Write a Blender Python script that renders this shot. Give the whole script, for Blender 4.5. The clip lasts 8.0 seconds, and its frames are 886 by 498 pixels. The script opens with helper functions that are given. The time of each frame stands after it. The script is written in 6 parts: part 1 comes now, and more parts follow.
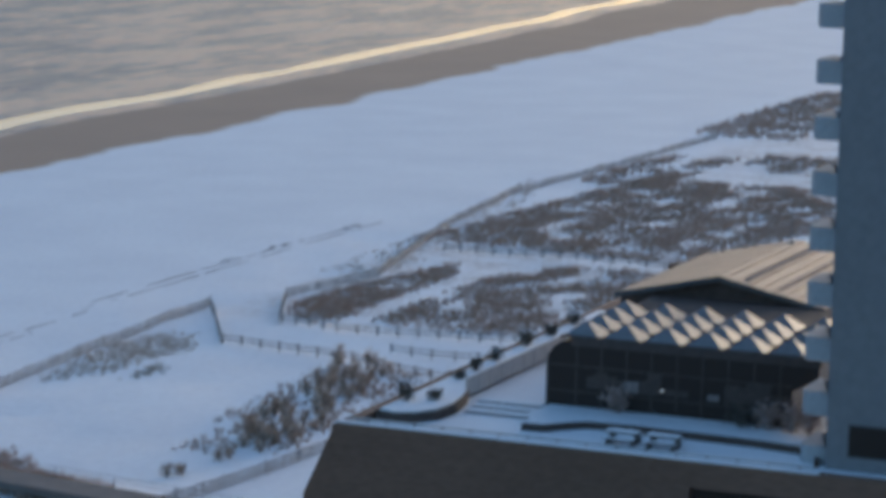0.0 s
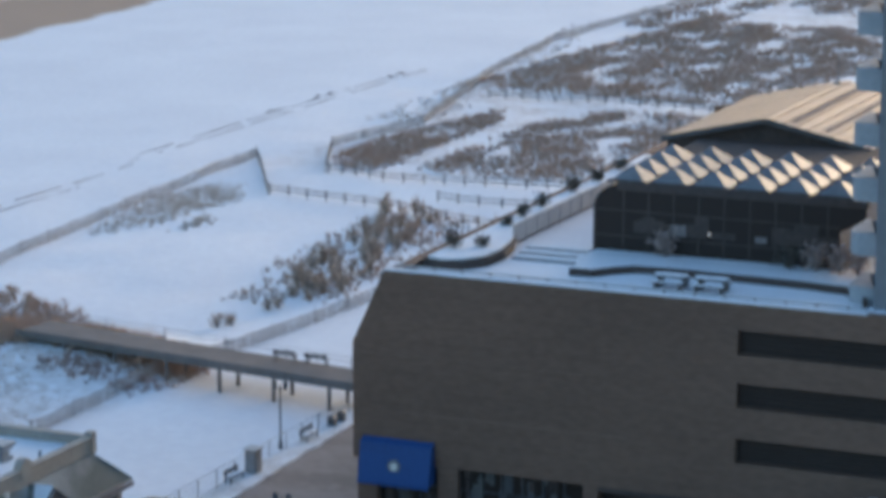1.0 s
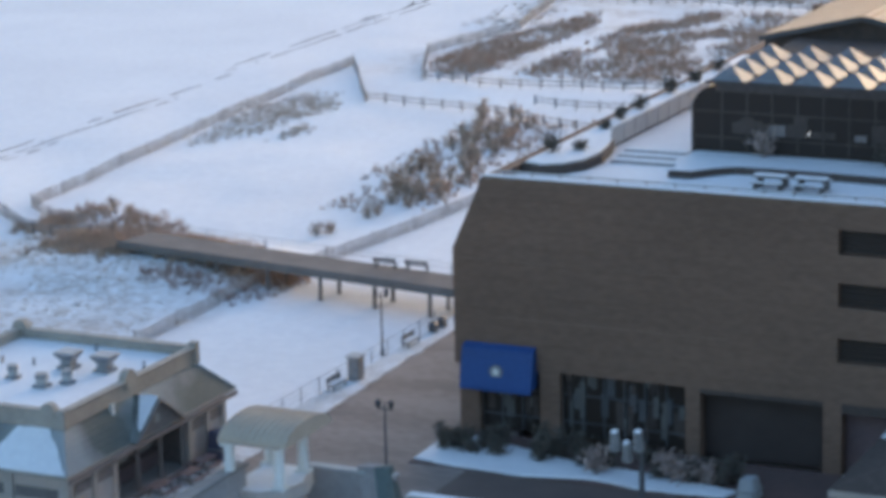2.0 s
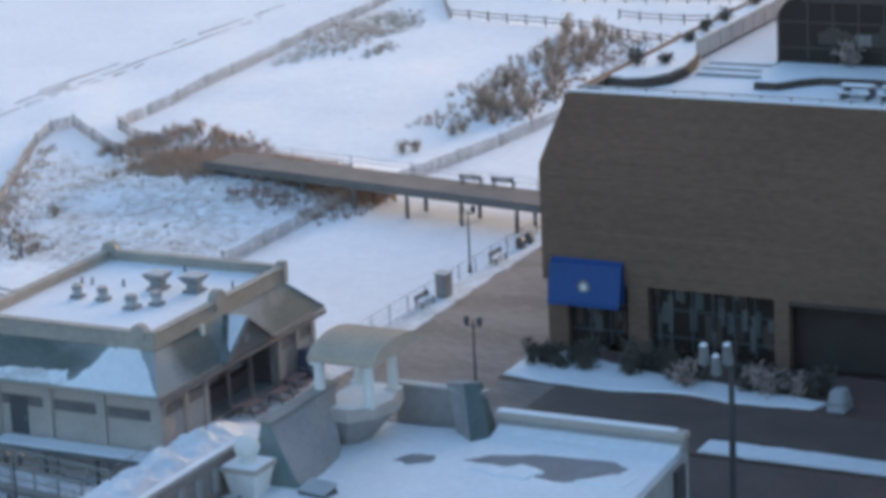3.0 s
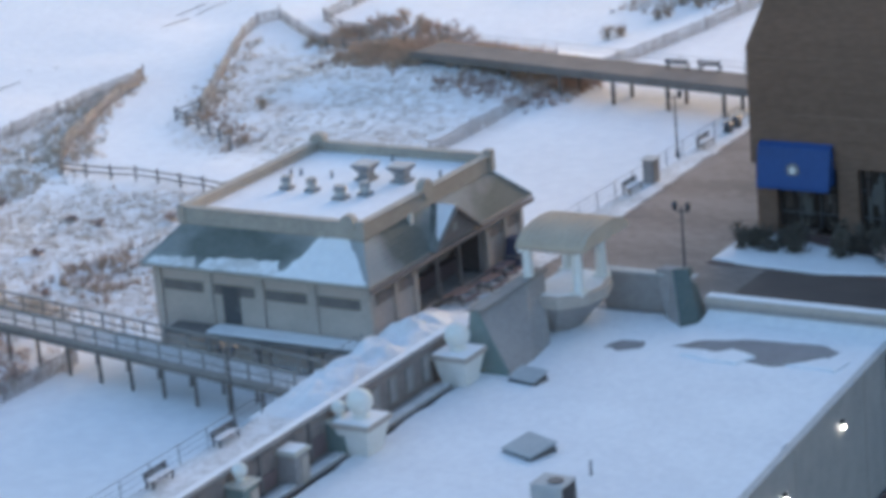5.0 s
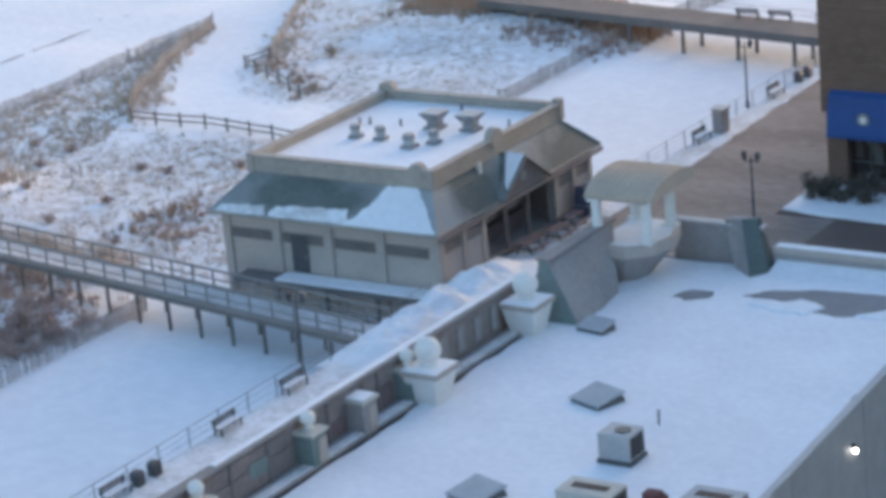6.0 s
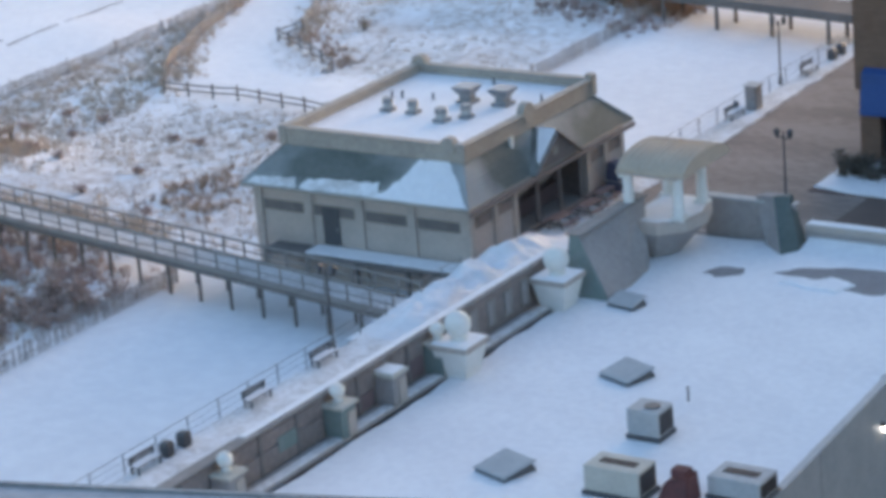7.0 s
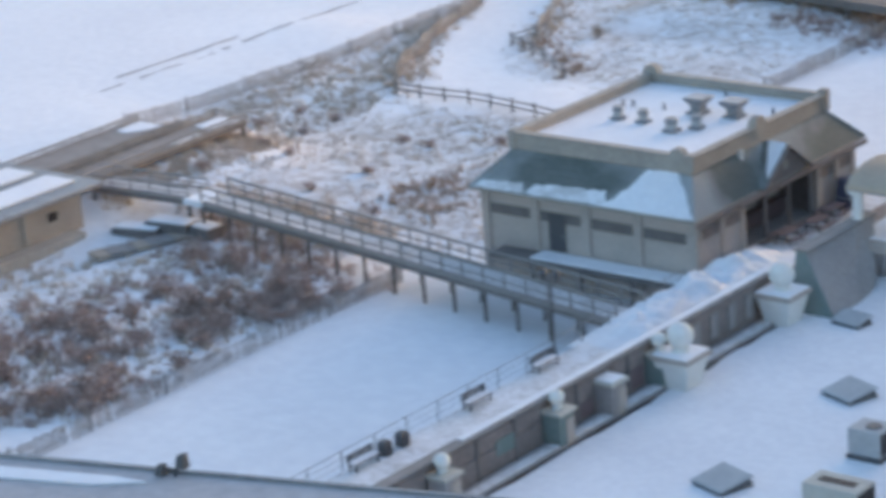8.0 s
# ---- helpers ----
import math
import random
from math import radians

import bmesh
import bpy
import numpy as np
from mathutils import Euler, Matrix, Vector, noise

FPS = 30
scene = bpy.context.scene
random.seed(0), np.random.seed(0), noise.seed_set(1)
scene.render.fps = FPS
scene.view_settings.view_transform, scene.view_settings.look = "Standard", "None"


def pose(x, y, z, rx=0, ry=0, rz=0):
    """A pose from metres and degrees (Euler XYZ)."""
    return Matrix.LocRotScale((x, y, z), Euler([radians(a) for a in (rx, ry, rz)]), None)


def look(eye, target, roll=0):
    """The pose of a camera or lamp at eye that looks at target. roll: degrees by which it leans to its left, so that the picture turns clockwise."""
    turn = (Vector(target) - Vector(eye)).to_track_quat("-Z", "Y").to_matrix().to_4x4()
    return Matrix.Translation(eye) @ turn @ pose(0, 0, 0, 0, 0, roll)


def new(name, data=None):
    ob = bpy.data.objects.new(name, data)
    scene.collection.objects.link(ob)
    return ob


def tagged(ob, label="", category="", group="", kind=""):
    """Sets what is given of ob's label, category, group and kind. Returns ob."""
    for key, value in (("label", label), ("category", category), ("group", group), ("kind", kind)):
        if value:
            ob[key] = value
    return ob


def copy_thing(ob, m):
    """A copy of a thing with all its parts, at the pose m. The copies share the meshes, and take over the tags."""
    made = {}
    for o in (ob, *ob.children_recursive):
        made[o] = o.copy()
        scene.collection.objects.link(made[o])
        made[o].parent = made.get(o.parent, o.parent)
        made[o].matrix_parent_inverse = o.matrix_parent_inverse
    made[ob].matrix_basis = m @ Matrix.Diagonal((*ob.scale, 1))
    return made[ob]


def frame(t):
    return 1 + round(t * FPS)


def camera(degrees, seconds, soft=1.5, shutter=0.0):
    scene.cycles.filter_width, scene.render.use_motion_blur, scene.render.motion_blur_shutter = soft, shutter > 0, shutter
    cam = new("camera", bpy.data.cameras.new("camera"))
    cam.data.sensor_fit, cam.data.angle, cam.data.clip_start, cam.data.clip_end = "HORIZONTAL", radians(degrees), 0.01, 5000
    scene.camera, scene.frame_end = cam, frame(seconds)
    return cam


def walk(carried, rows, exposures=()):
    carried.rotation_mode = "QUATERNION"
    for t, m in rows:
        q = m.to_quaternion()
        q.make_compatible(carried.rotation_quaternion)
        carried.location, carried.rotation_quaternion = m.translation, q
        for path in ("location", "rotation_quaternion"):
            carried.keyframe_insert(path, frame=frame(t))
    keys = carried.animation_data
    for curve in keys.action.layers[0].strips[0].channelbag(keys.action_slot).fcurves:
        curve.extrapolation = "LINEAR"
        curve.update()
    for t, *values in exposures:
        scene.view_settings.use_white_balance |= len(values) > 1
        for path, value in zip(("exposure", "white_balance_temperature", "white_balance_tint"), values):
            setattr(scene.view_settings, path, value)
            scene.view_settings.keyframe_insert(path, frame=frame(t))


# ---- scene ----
# camera: a phone held at a high hotel window, zoomed in, panning down and round
EYE = 50.0
cam = camera(18.55, 8.0, soft=4.4, shutter=0.5)
walk(cam, [
    (0.0, pose(0, 0, EYE, 81.567, -1.192, 22.781)),
    (0.5, pose(0, 0, EYE, 79.897, -0.136, 23.462)),
    (1.0, pose(0, 0, EYE, 78.330, -0.091, 23.579)),
    (1.5, pose(0, 0, EYE, 77.057, 1.203, 24.814)),
    (2.0, pose(0, 0, EYE, 76.355, 1.362, 25.393)),
    (2.2, pose(0, 0, EYE, 75.926, 1.955, 26.002)),
    (3.5, pose(0, 0, EYE, 74.269, 2.748, 27.094)),
    (4.0, pose(0, 0, EYE, 73.939, 3.102, 27.503)),
    (4.5, pose(0, 0, EYE, 73.463, 4.046, 29.198)),
    (5.0, pose(0, 0, EYE, 72.525, 4.764, 30.902)),
    (5.2, pose(0, 0, EYE, 72.178, 5.076, 31.262)),
    (6.5, pose(0, 0, EYE, 71.380, 4.723, 32.817)),
    (7.0, pose(0, 0, EYE, 71.088, 4.653, 33.161)),
    (7.5, pose(0, 0, EYE, 71.306, 5.147, 35.283)),
    (8.0, pose(0, 0, EYE, 71.621, 4.096, 38.375)),
], exposures=[(0.0, 1.64, 5450, 9), (0.4, 1.9, 5500, 6), (0.9, 2.22, 5780, 9), (1.5, 2.42, 6050, 13), (3.5, 2.62, 6270, 14), (5.0, 2.71, 6350, 15), (8.0, 2.72, 6600, 16)])

# light: winter sky shortly before sunset, low sun ahead behind the towers
SUN_EL, SUN_AZ = radians(4.0), radians(6.0)
world = bpy.data.worlds.new("world")
scene.world = world
world.use_nodes = True
_wn = world.node_tree
_bg = _wn.nodes["Background"]
_sky = _wn.nodes.new("ShaderNodeTexSky")
_sky.sky_type = "NISHITA"
_sky.sun_disc = False
_sky.dust_density, _sky.ozone_density = 4.0, 2.0
_sky.sun_elevation, _sky.sun_rotation = SUN_EL, SUN_AZ
_wn.links.new(_sky.outputs[0], _bg.inputs[0])
_bg.inputs[1].default_value = 0.15
sun = new("sun", bpy.data.lights.new("sun", "SUN"))
sun.data.energy, sun.data.angle, sun.data.color = 0.42, radians(10.0), (1.0, 0.86, 0.71)
_d = Vector((math.sin(SUN_AZ) * math.cos(SUN_EL), math.cos(SUN_AZ) * math.cos(SUN_EL), math.sin(SUN_EL)))
sun.matrix_world = look(_d * 100, (0, 0, 0))
# ---- materials ----
def mat(name, c1, c2=None, scale=0.6, fine=6.0, rough=0.85, bump=0.3, metal=0.0, stretch=(1, 1, 1), spread=0.5, dist=0.02):
    """A two-scale noise material in world metres."""
    m = bpy.data.materials.new(name)
    m.use_nodes = True
    n, l = m.node_tree.nodes, m.node_tree.links
    b = n["Principled BSDF"]
    b.inputs["Metallic"].default_value = metal
    geo = n.new("ShaderNodeNewGeometry")
    mp = n.new("ShaderNodeMapping")
    mp.inputs["Scale"].default_value = stretch
    l.new(geo.outputs["Position"], mp.inputs["Vector"])
    big, small = n.new("ShaderNodeTexNoise"), n.new("ShaderNodeTexNoise")
    for t, s in ((big, scale), (small, fine)):
        t.inputs["Scale"].default_value, t.inputs["Detail"].default_value = s, 4.0
        l.new(mp.outputs[0], t.inputs["Vector"])
    mx = n.new("ShaderNodeMath")
    mx.operation = "ADD"
    l.new(big.outputs[0], mx.inputs[0])
    l.new(small.outputs[0], mx.inputs[1])
    rp = n.new("ShaderNodeMapRange")
    rp.inputs["From Min"].default_value, rp.inputs["From Max"].default_value = 1.0 - 0.5 * spread, 1.0 + 0.5 * spread
    l.new(mx.outputs[0], rp.inputs["Value"])
    mix = n.new("ShaderNodeMix")
    mix.data_type = "RGBA"
    mix.inputs[6].default_value, mix.inputs[7].default_value = (*c1, 1), (*(c2 or [v * 0.75 for v in c1]), 1)
    l.new(rp.outputs[0], mix.inputs[0])
    l.new(mix.outputs[2], b.inputs["Base Color"])
    rr = n.new("ShaderNodeMapRange")
    rr.inputs["To Min"].default_value, rr.inputs["To Max"].default_value = max(0.03, rough - 0.08), min(1.0, rough + 0.08)
    l.new(small.outputs[0], rr.inputs["Value"])
    l.new(rr.outputs[0], b.inputs["Roughness"])
    if bump:
        bp = n.new("ShaderNodeBump")
        bp.inputs["Strength"].default_value, bp.inputs["Distance"].default_value = bump, dist
        l.new(mx.outputs[0], bp.inputs["Height"])
        l.new(bp.outputs[0], b.inputs["Normal"])
    return m


def varied(name, c1, c2, rough=0.9, islands=True):
    """A colour that differs from piece to piece of a joined mesh, or from object to object."""
    m = bpy.data.materials.new(name)
    m.use_nodes = True
    n, l = m.node_tree.nodes, m.node_tree.links
    b = n["Principled BSDF"]
    src = n.new("ShaderNodeNewGeometry").outputs["Random Per Island"] if islands else n.new("ShaderNodeObjectInfo").outputs["Random"]
    mix = n.new("ShaderNodeMix")
    mix.data_type = "RGBA"
    mix.inputs[6].default_value, mix.inputs[7].default_value = (*c1, 1), (*c2, 1)
    l.new(src, mix.inputs[0])
    l.new(mix.outputs[2], b.inputs["Base Color"])
    b.inputs["Roughness"].default_value = rough
    return m


def beach_material():
    """Snow that gives way to bare wet sand along the tide line, with wind drifts and thin grassy stains."""
    m = mat("beach_snow", (0.82, 0.83, 0.85), (0.74, 0.75, 0.78), scale=0.06, fine=1.2, rough=0.75, bump=0.5, dist=0.12)
    n, l = m.node_tree.nodes, m.node_tree.links
    b = n["Principled BSDF"]
    snow = b.inputs["Base Color"].links[0].from_socket
    geo = n.new("ShaderNodeNewGeometry")
    sep = n.new("ShaderNodeSeparateXYZ")
    l.new(geo.outputs["Position"], sep.inputs[0])
    nz = n.new("ShaderNodeTexNoise")
    nz.inputs["Scale"].default_value, nz.inputs["Detail"].default_value = 0.03, 6.0
    l.new(geo.outputs["Position"], nz.inputs["Vector"])
    # tide line: x = -208 - 0.058 * y, wavering by about 8 m
    a = n.new("ShaderNodeMath"); a.operation = "MULTIPLY_ADD"
    a.inputs[1].default_value, a.inputs[2].default_value = 0.058, 209.0
    l.new(sep.outputs[1], a.inputs[0])
    c = n.new("ShaderNodeMath"); c.operation = "ADD"
    l.new(a.outputs[0], c.inputs[0]); l.new(sep.outputs[0], c.inputs[1])
    w = n.new("ShaderNodeMath"); w.operation = "MULTIPLY_ADD"
    w.inputs[1].default_value = 16.0
    l.new(nz.outputs[0], w.inputs[0]); l.new(c.outputs[0], w.inputs[2])
    mr = n.new("ShaderNodeMapRange")
    mr.inputs["From Min"].default_value, mr.inputs["From Max"].default_value = 7.0, 9.5
    l.new(w.outputs[0], mr.inputs["Value"])
    sand = n.new("ShaderNodeMix"); sand.data_type = "RGBA"
    sand.inputs[6].default_value, sand.inputs[7].default_value = (0.38, 0.26, 0.18, 1), (0.28, 0.195, 0.14, 1)
    l.new(nz.outputs[0], sand.inputs[0])
    mix = n.new("ShaderNodeMix"); mix.data_type = "RGBA"
    l.new(mr.outputs[0], mix.inputs[0])
    l.new(sand.outputs[2], mix.inputs[6]); l.new(snow, mix.inputs[7])
    # thin, wind-scoured snow on the dunes lets sand and dead grass show through
    def band(sock, a0, a1):
        q = n.new("ShaderNodeMapRange")
        q.inputs["From Min"].default_value, q.inputs["From Max"].default_value = a0, a1
        l.new(sock, q.inputs["Value"])
        return q.outputs[0]
    def join(op, p, q):
        k = n.new("ShaderNodeMath"); k.operation = op
        l.new(p, k.inputs[0]); l.new(q, k.inputs[1])
        return k.outputs[0]
    cover = n.new("ShaderNodeAttribute")
    cover.attribute_name = "thin_snow"
    dune = cover.outputs["Fac"]
    patch, fleck = n.new("ShaderNodeTexNoise"), n.new("ShaderNodeTexNoise")
    patch.inputs["Scale"].default_value, patch.inputs["Detail"].default_value = 0.14, 3.0
    fleck.inputs["Scale"].default_value, fleck.inputs["Detail"].default_value = 1.1, 5.0
    for q in (patch, fleck):
        l.new(geo.outputs["Position"], q.inputs["Vector"])
    bare = join("MULTIPLY", dune, join("MULTIPLY", band(patch.outputs[0], 0.36, 0.60), band(fleck.outputs[0], 0.34, 0.72)))
    part_ = n.new("ShaderNodeMath"); part_.operation = "MULTIPLY"
    part_.inputs[1].default_value = 0.85
    l.new(bare, part_.inputs[0])
    thin = n.new("ShaderNodeMix"); thin.data_type = "RGBA"
    thin.inputs[7].default_value = (0.36, 0.30, 0.26, 1)
    l.new(part_.outputs[0], thin.inputs[0]); l.new(mix.outputs[2], thin.inputs[6])
    l.new(thin.outputs[2], b.inputs["Base Color"])
    return m


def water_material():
    # Peach streaks put the reflected evening glow into the base colour.
    m = mat("glow_tinted_sea", (0.20, 0.15, 0.135), (0.64, 0.41, 0.265), scale=0.035, fine=0.16, rough=0.42, bump=0.9, dist=1.1, stretch=(1.7, 0.45, 1), spread=0.28)
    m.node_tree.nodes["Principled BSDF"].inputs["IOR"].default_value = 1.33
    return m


SNOW = mat("snow", (0.83, 0.84, 0.86), (0.74, 0.75, 0.78), scale=0.25, fine=2.5, rough=0.75, bump=0.5, dist=0.06)
DIRTY_SNOW = mat("trodden_snow", (0.80, 0.81, 0.83), (0.55, 0.54, 0.53), scale=0.5, fine=3.0, rough=0.8, bump=0.8, dist=0.08, spread=0.4)
RAMP_SNOW = mat("thin_trodden_snow", (0.62, 0.61, 0.61), (0.42, 0.40, 0.39), scale=0.6, fine=3.0, rough=0.85, bump=0.5, dist=0.05, spread=0.4)
BEACH = beach_material()
SEA = water_material()
# Orange base colour stands in for sunset reflected in the wet swash.
GLOW_SWASH = mat("glow_tinted_swash", (0.64, 0.36, 0.20), (0.72, 0.44, 0.27), scale=0.15, fine=1.0, rough=0.22, bump=0.1)
BOARDS = mat("weathered_boards", (0.20, 0.16, 0.14), (0.31, 0.25, 0.22), scale=0.16, fine=2.2, rough=0.85, bump=0.3, stretch=(0.5, 1.8, 1), spread=0.3)
RAMP_WOOD = mat("worn_ramp_timber", (0.205, 0.18, 0.165), (0.145, 0.128, 0.118), scale=0.5, fine=5.0, rough=0.9, bump=0.3)
OLD_WOOD = mat("grey_timber", (0.31, 0.29, 0.275), (0.22, 0.205, 0.195), scale=0.8, fine=9.0, rough=0.9, bump=0.3)
DARK_WOOD = mat("dark_timber", (0.20, 0.18, 0.17), (0.14, 0.125, 0.12), scale=0.9, fine=9.0, rough=0.9, bump=0.2)
SLAT = varied("fence_slats", (0.40, 0.365, 0.34), (0.28, 0.255, 0.24))
GRASS = varied("dune_grass", (0.52, 0.38, 0.285), (0.37, 0.27, 0.205))
PALE_GRASS = varied("pale_grass", (0.61, 0.51, 0.415), (0.46, 0.385, 0.315))
SHRUB = varied("bare_shrub", (0.49, 0.37, 0.325), (0.33, 0.245, 0.215))
TAN_SHRUB = varied("tan_bush", (0.56, 0.44, 0.345), (0.38, 0.29, 0.225))
DEEP_SHRUB = varied("evergreen_shrub", (0.08, 0.078, 0.066), (0.14, 0.11, 0.085))
BLOCK = mat("ribbed_brown_block", (0.226, 0.137, 0.095), (0.162, 0.10, 0.07), scale=0.12, fine=3.0, rough=0.92, bump=0.15, stretch=(0.5, 0.5, 1.6))
WORN_BLOCK = mat("worn_block", (0.29, 0.19, 0.14), (0.22, 0.14, 0.10), scale=0.3, fine=3.0, rough=0.92, bump=0.15)
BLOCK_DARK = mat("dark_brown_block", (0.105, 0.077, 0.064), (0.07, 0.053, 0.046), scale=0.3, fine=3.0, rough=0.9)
# Near-black colour stands in for the shade inside openings.
RECESS_SHADE = mat("painted_recess_shade", (0.045, 0.031, 0.027), (0.06, 0.043, 0.038), rough=0.7, bump=0)
# Greyish tone painted in for reflections on the shop panes.
PANE_REFLECTION = mat("painted_pane_reflection", (0.13, 0.125, 0.115), (0.09, 0.085, 0.08), rough=0.7, bump=0)
BLUE = mat("blue_awning_canvas", (0.018, 0.075, 0.25), (0.015, 0.058, 0.20), scale=0.5, fine=5.0, rough=0.6, bump=0.1)
WHITE = mat("white_paint", (0.78, 0.77, 0.74), (0.68, 0.67, 0.63), scale=0.9, fine=6.0, rough=0.6, bump=0.1)
CREAM = mat("cream_stucco", (0.49, 0.425, 0.375), (0.40, 0.35, 0.31), scale=0.6, fine=5.0, rough=0.85, bump=0.25)
BEIGE = mat("beige_block", (0.55, 0.475, 0.425), (0.455, 0.39, 0.35), scale=0.4, fine=5.0, rough=0.88, bump=0.3)
TRIM = mat("tan_trim", (0.42, 0.375, 0.32), (0.33, 0.295, 0.255), scale=0.5, fine=4.0, rough=0.8, bump=0.2)
COPPER = mat("green_shingle", (0.12, 0.132, 0.118), (0.25, 0.262, 0.25), scale=0.25, fine=1.3, rough=0.75, bump=0.5, dist=0.04)


def dusted_shingle():
    """Green shingles with wind-blown snow lying thin except where two patches are swept bare."""
    m = mat("dusted_green_shingle", (0.11, 0.13, 0.118), (0.155, 0.172, 0.16), scale=0.5, fine=3.0, rough=0.8, bump=0.5, dist=0.04)
    n, l = m.node_tree.nodes, m.node_tree.links
    b = n["Principled BSDF"]
    base = b.inputs["Base Color"].links[0].from_socket
    geo = n.new("ShaderNodeNewGeometry")
    near = None
    for centre, size in (((-89.7, 119.1, 4.6), (4.1, 9.0, 1.0)), ((-81.0, 123.6, 4.2), (9.0, 2.0, 3.0)), ((-81.0, 133.5, 3.6), (9.0, 3.6, 1.3))):
        sub, div, ln = (n.new("ShaderNodeVectorMath") for _ in range(3))
        sub.operation, div.operation, ln.operation = "SUBTRACT", "DIVIDE", "LENGTH"
        sub.inputs[1].default_value, div.inputs[1].default_value = centre, size
        l.new(geo.outputs["Position"], sub.inputs[0]); l.new(sub.outputs[0], div.inputs[0]); l.new(div.outputs[0], ln.inputs[0])
        if near is None:
            near = ln.outputs["Value"]
        else:
            k = n.new("ShaderNodeMath"); k.operation = "MINIMUM"
            l.new(near, k.inputs[0]); l.new(ln.outputs["Value"], k.inputs[1])
            near = k.outputs[0]
    nz = n.new("ShaderNodeTexNoise")
    nz.inputs["Scale"].default_value, nz.inputs["Detail"].default_value = 0.7, 4.0
    l.new(geo.outputs["Position"], nz.inputs["Vector"])
    k = n.new("ShaderNodeMath"); k.operation = "ADD"
    l.new(near, k.inputs[0]); l.new(nz.outputs[0], k.inputs[1])
    mr = n.new("ShaderNodeMapRange")
    mr.inputs["From Min"].default_value, mr.inputs["From Max"].default_value, mr.inputs["To Max"].default_value = 1.25, 2.15, 0.38
    l.new(k.outputs[0], mr.inputs["Value"])
    mx = n.new("ShaderNodeMix"); mx.data_type = "RGBA"
    mx.inputs[7].default_value = (0.76, 0.77, 0.79, 1)
    l.new(mr.outputs[0], mx.inputs[0]); l.new(base, mx.inputs[6])
    l.new(mx.outputs[2], b.inputs["Base Color"])
    return m


DUSTED = dusted_shingle()
TEAL = mat("teal_stucco", (0.16, 0.22, 0.205), (0.22, 0.26, 0.25), scale=0.5, fine=4.0, rough=0.85, bump=0.2)
GREY_STUCCO = mat("grey_stucco", (0.37, 0.345, 0.335), (0.29, 0.27, 0.265), scale=0.3, fine=4.0, rough=0.9, bump=0.2)
MAROON = mat("maroon_panel", (0.19, 0.13, 0.13), (0.145, 0.105, 0.105), scale=0.5, fine=4.0, rough=0.85, bump=0.2)
RUST = mat("rusty_red", (0.17, 0.06, 0.055), (0.10, 0.045, 0.045), scale=1.5, fine=8.0, rough=0.85, bump=0.4)
BROWN_PANEL = mat("brown_panel", (0.27, 0.225, 0.21), (0.19, 0.16, 0.15), scale=0.4, fine=4.0, rough=0.85, bump=0.2)
METAL = mat("grey_metal", (0.32, 0.33, 0.34), (0.22, 0.225, 0.235), scale=0.9, fine=6.0, rough=0.5, bump=0.1, metal=0.4)
DARK_METAL = mat("dark_metal", (0.085, 0.088, 0.096), (0.115, 0.115, 0.12), scale=0.9, fine=8.0, rough=0.5, bump=0.05, metal=0.3)
LEDGE = mat("pale_roof_felt", (0.50, 0.475, 0.475), (0.40, 0.38, 0.385), scale=0.8, fine=4.0, rough=0.85, bump=0.2)
HVAC_GREY = mat("hvac_grey", (0.45, 0.46, 0.46), (0.36, 0.37, 0.38), scale=0.9, fine=6.0, rough=0.6, bump=0.1)
HVAC_BEIGE = mat("hvac_beige", (0.52, 0.50, 0.44), (0.43, 0.41, 0.36), scale=0.9, fine=6.0, rough=0.6, bump=0.1)
TOWER = mat("tower_plaster", (0.235, 0.232, 0.238), (0.20, 0.198, 0.205), scale=0.08, fine=2.0, rough=0.8, bump=0.1)
BALCONY = mat("balcony_concrete", (0.42, 0.43, 0.44), (0.35, 0.36, 0.375), scale=0.5, fine=4.0, rough=0.8, bump=0.15)
ROOF_TAN = mat("tan_metal_roof", (0.55, 0.40, 0.275), (0.44, 0.32, 0.225), scale=0.3, fine=3.0, rough=0.5, bump=0.15)
ASPHALT = mat("asphalt", (0.155, 0.110, 0.092), (0.105, 0.078, 0.067), scale=0.4, fine=8.0, rough=0.85, bump=0.3)
BRICK_PAVE = mat("red_brick_paving", (0.17, 0.10, 0.085), (0.11, 0.075, 0.068), scale=0.35, fine=5.0, rough=0.85, bump=0.3)
TAN_BOARD = mat("tan_boarding", (0.44, 0.36, 0.29), (0.35, 0.285, 0.23), scale=0.5, fine=5.0, rough=0.85, bump=0.25)
GRAVEL_ROOF = mat("bare_roofing", (0.22, 0.21, 0.215), (0.29, 0.28, 0.285), scale=0.6, fine=6.0, rough=0.9, bump=0.3)


def glass_material(name, col, rough=0.08):
    m = bpy.data.materials.new(name)
    m.use_nodes = True
    b = m.node_tree.nodes["Principled BSDF"]
    b.inputs["Base Color"].default_value = (*col, 1)
    b.inputs["Roughness"].default_value = rough
    b.inputs["IOR"].default_value = 1.5
    return m


GLASS = glass_material("dark_glass", (0.04, 0.03, 0.025), 0.3)
GLASS.node_tree.nodes["Principled BSDF"].inputs["Specular IOR Level"].default_value = 0.22
SKYLIGHT = mat("frosted_skylight", (0.24, 0.24, 0.25), (0.18, 0.18, 0.19), scale=0.8, fine=5.0, rough=0.42, bump=0.03)
SKYLIGHT.node_tree.nodes["Principled BSDF"].inputs["Specular IOR Level"].default_value = 0.4
BULB = bpy.data.materials.new("lit_lamp")
BULB.use_nodes = True
BULB.node_tree.nodes["Principled BSDF"].inputs["Emission Color"].default_value = (1.0, 0.93, 0.8, 1)
BULB.node_tree.nodes["Principled BSDF"].inputs["Emission Strength"].default_value = 5.0


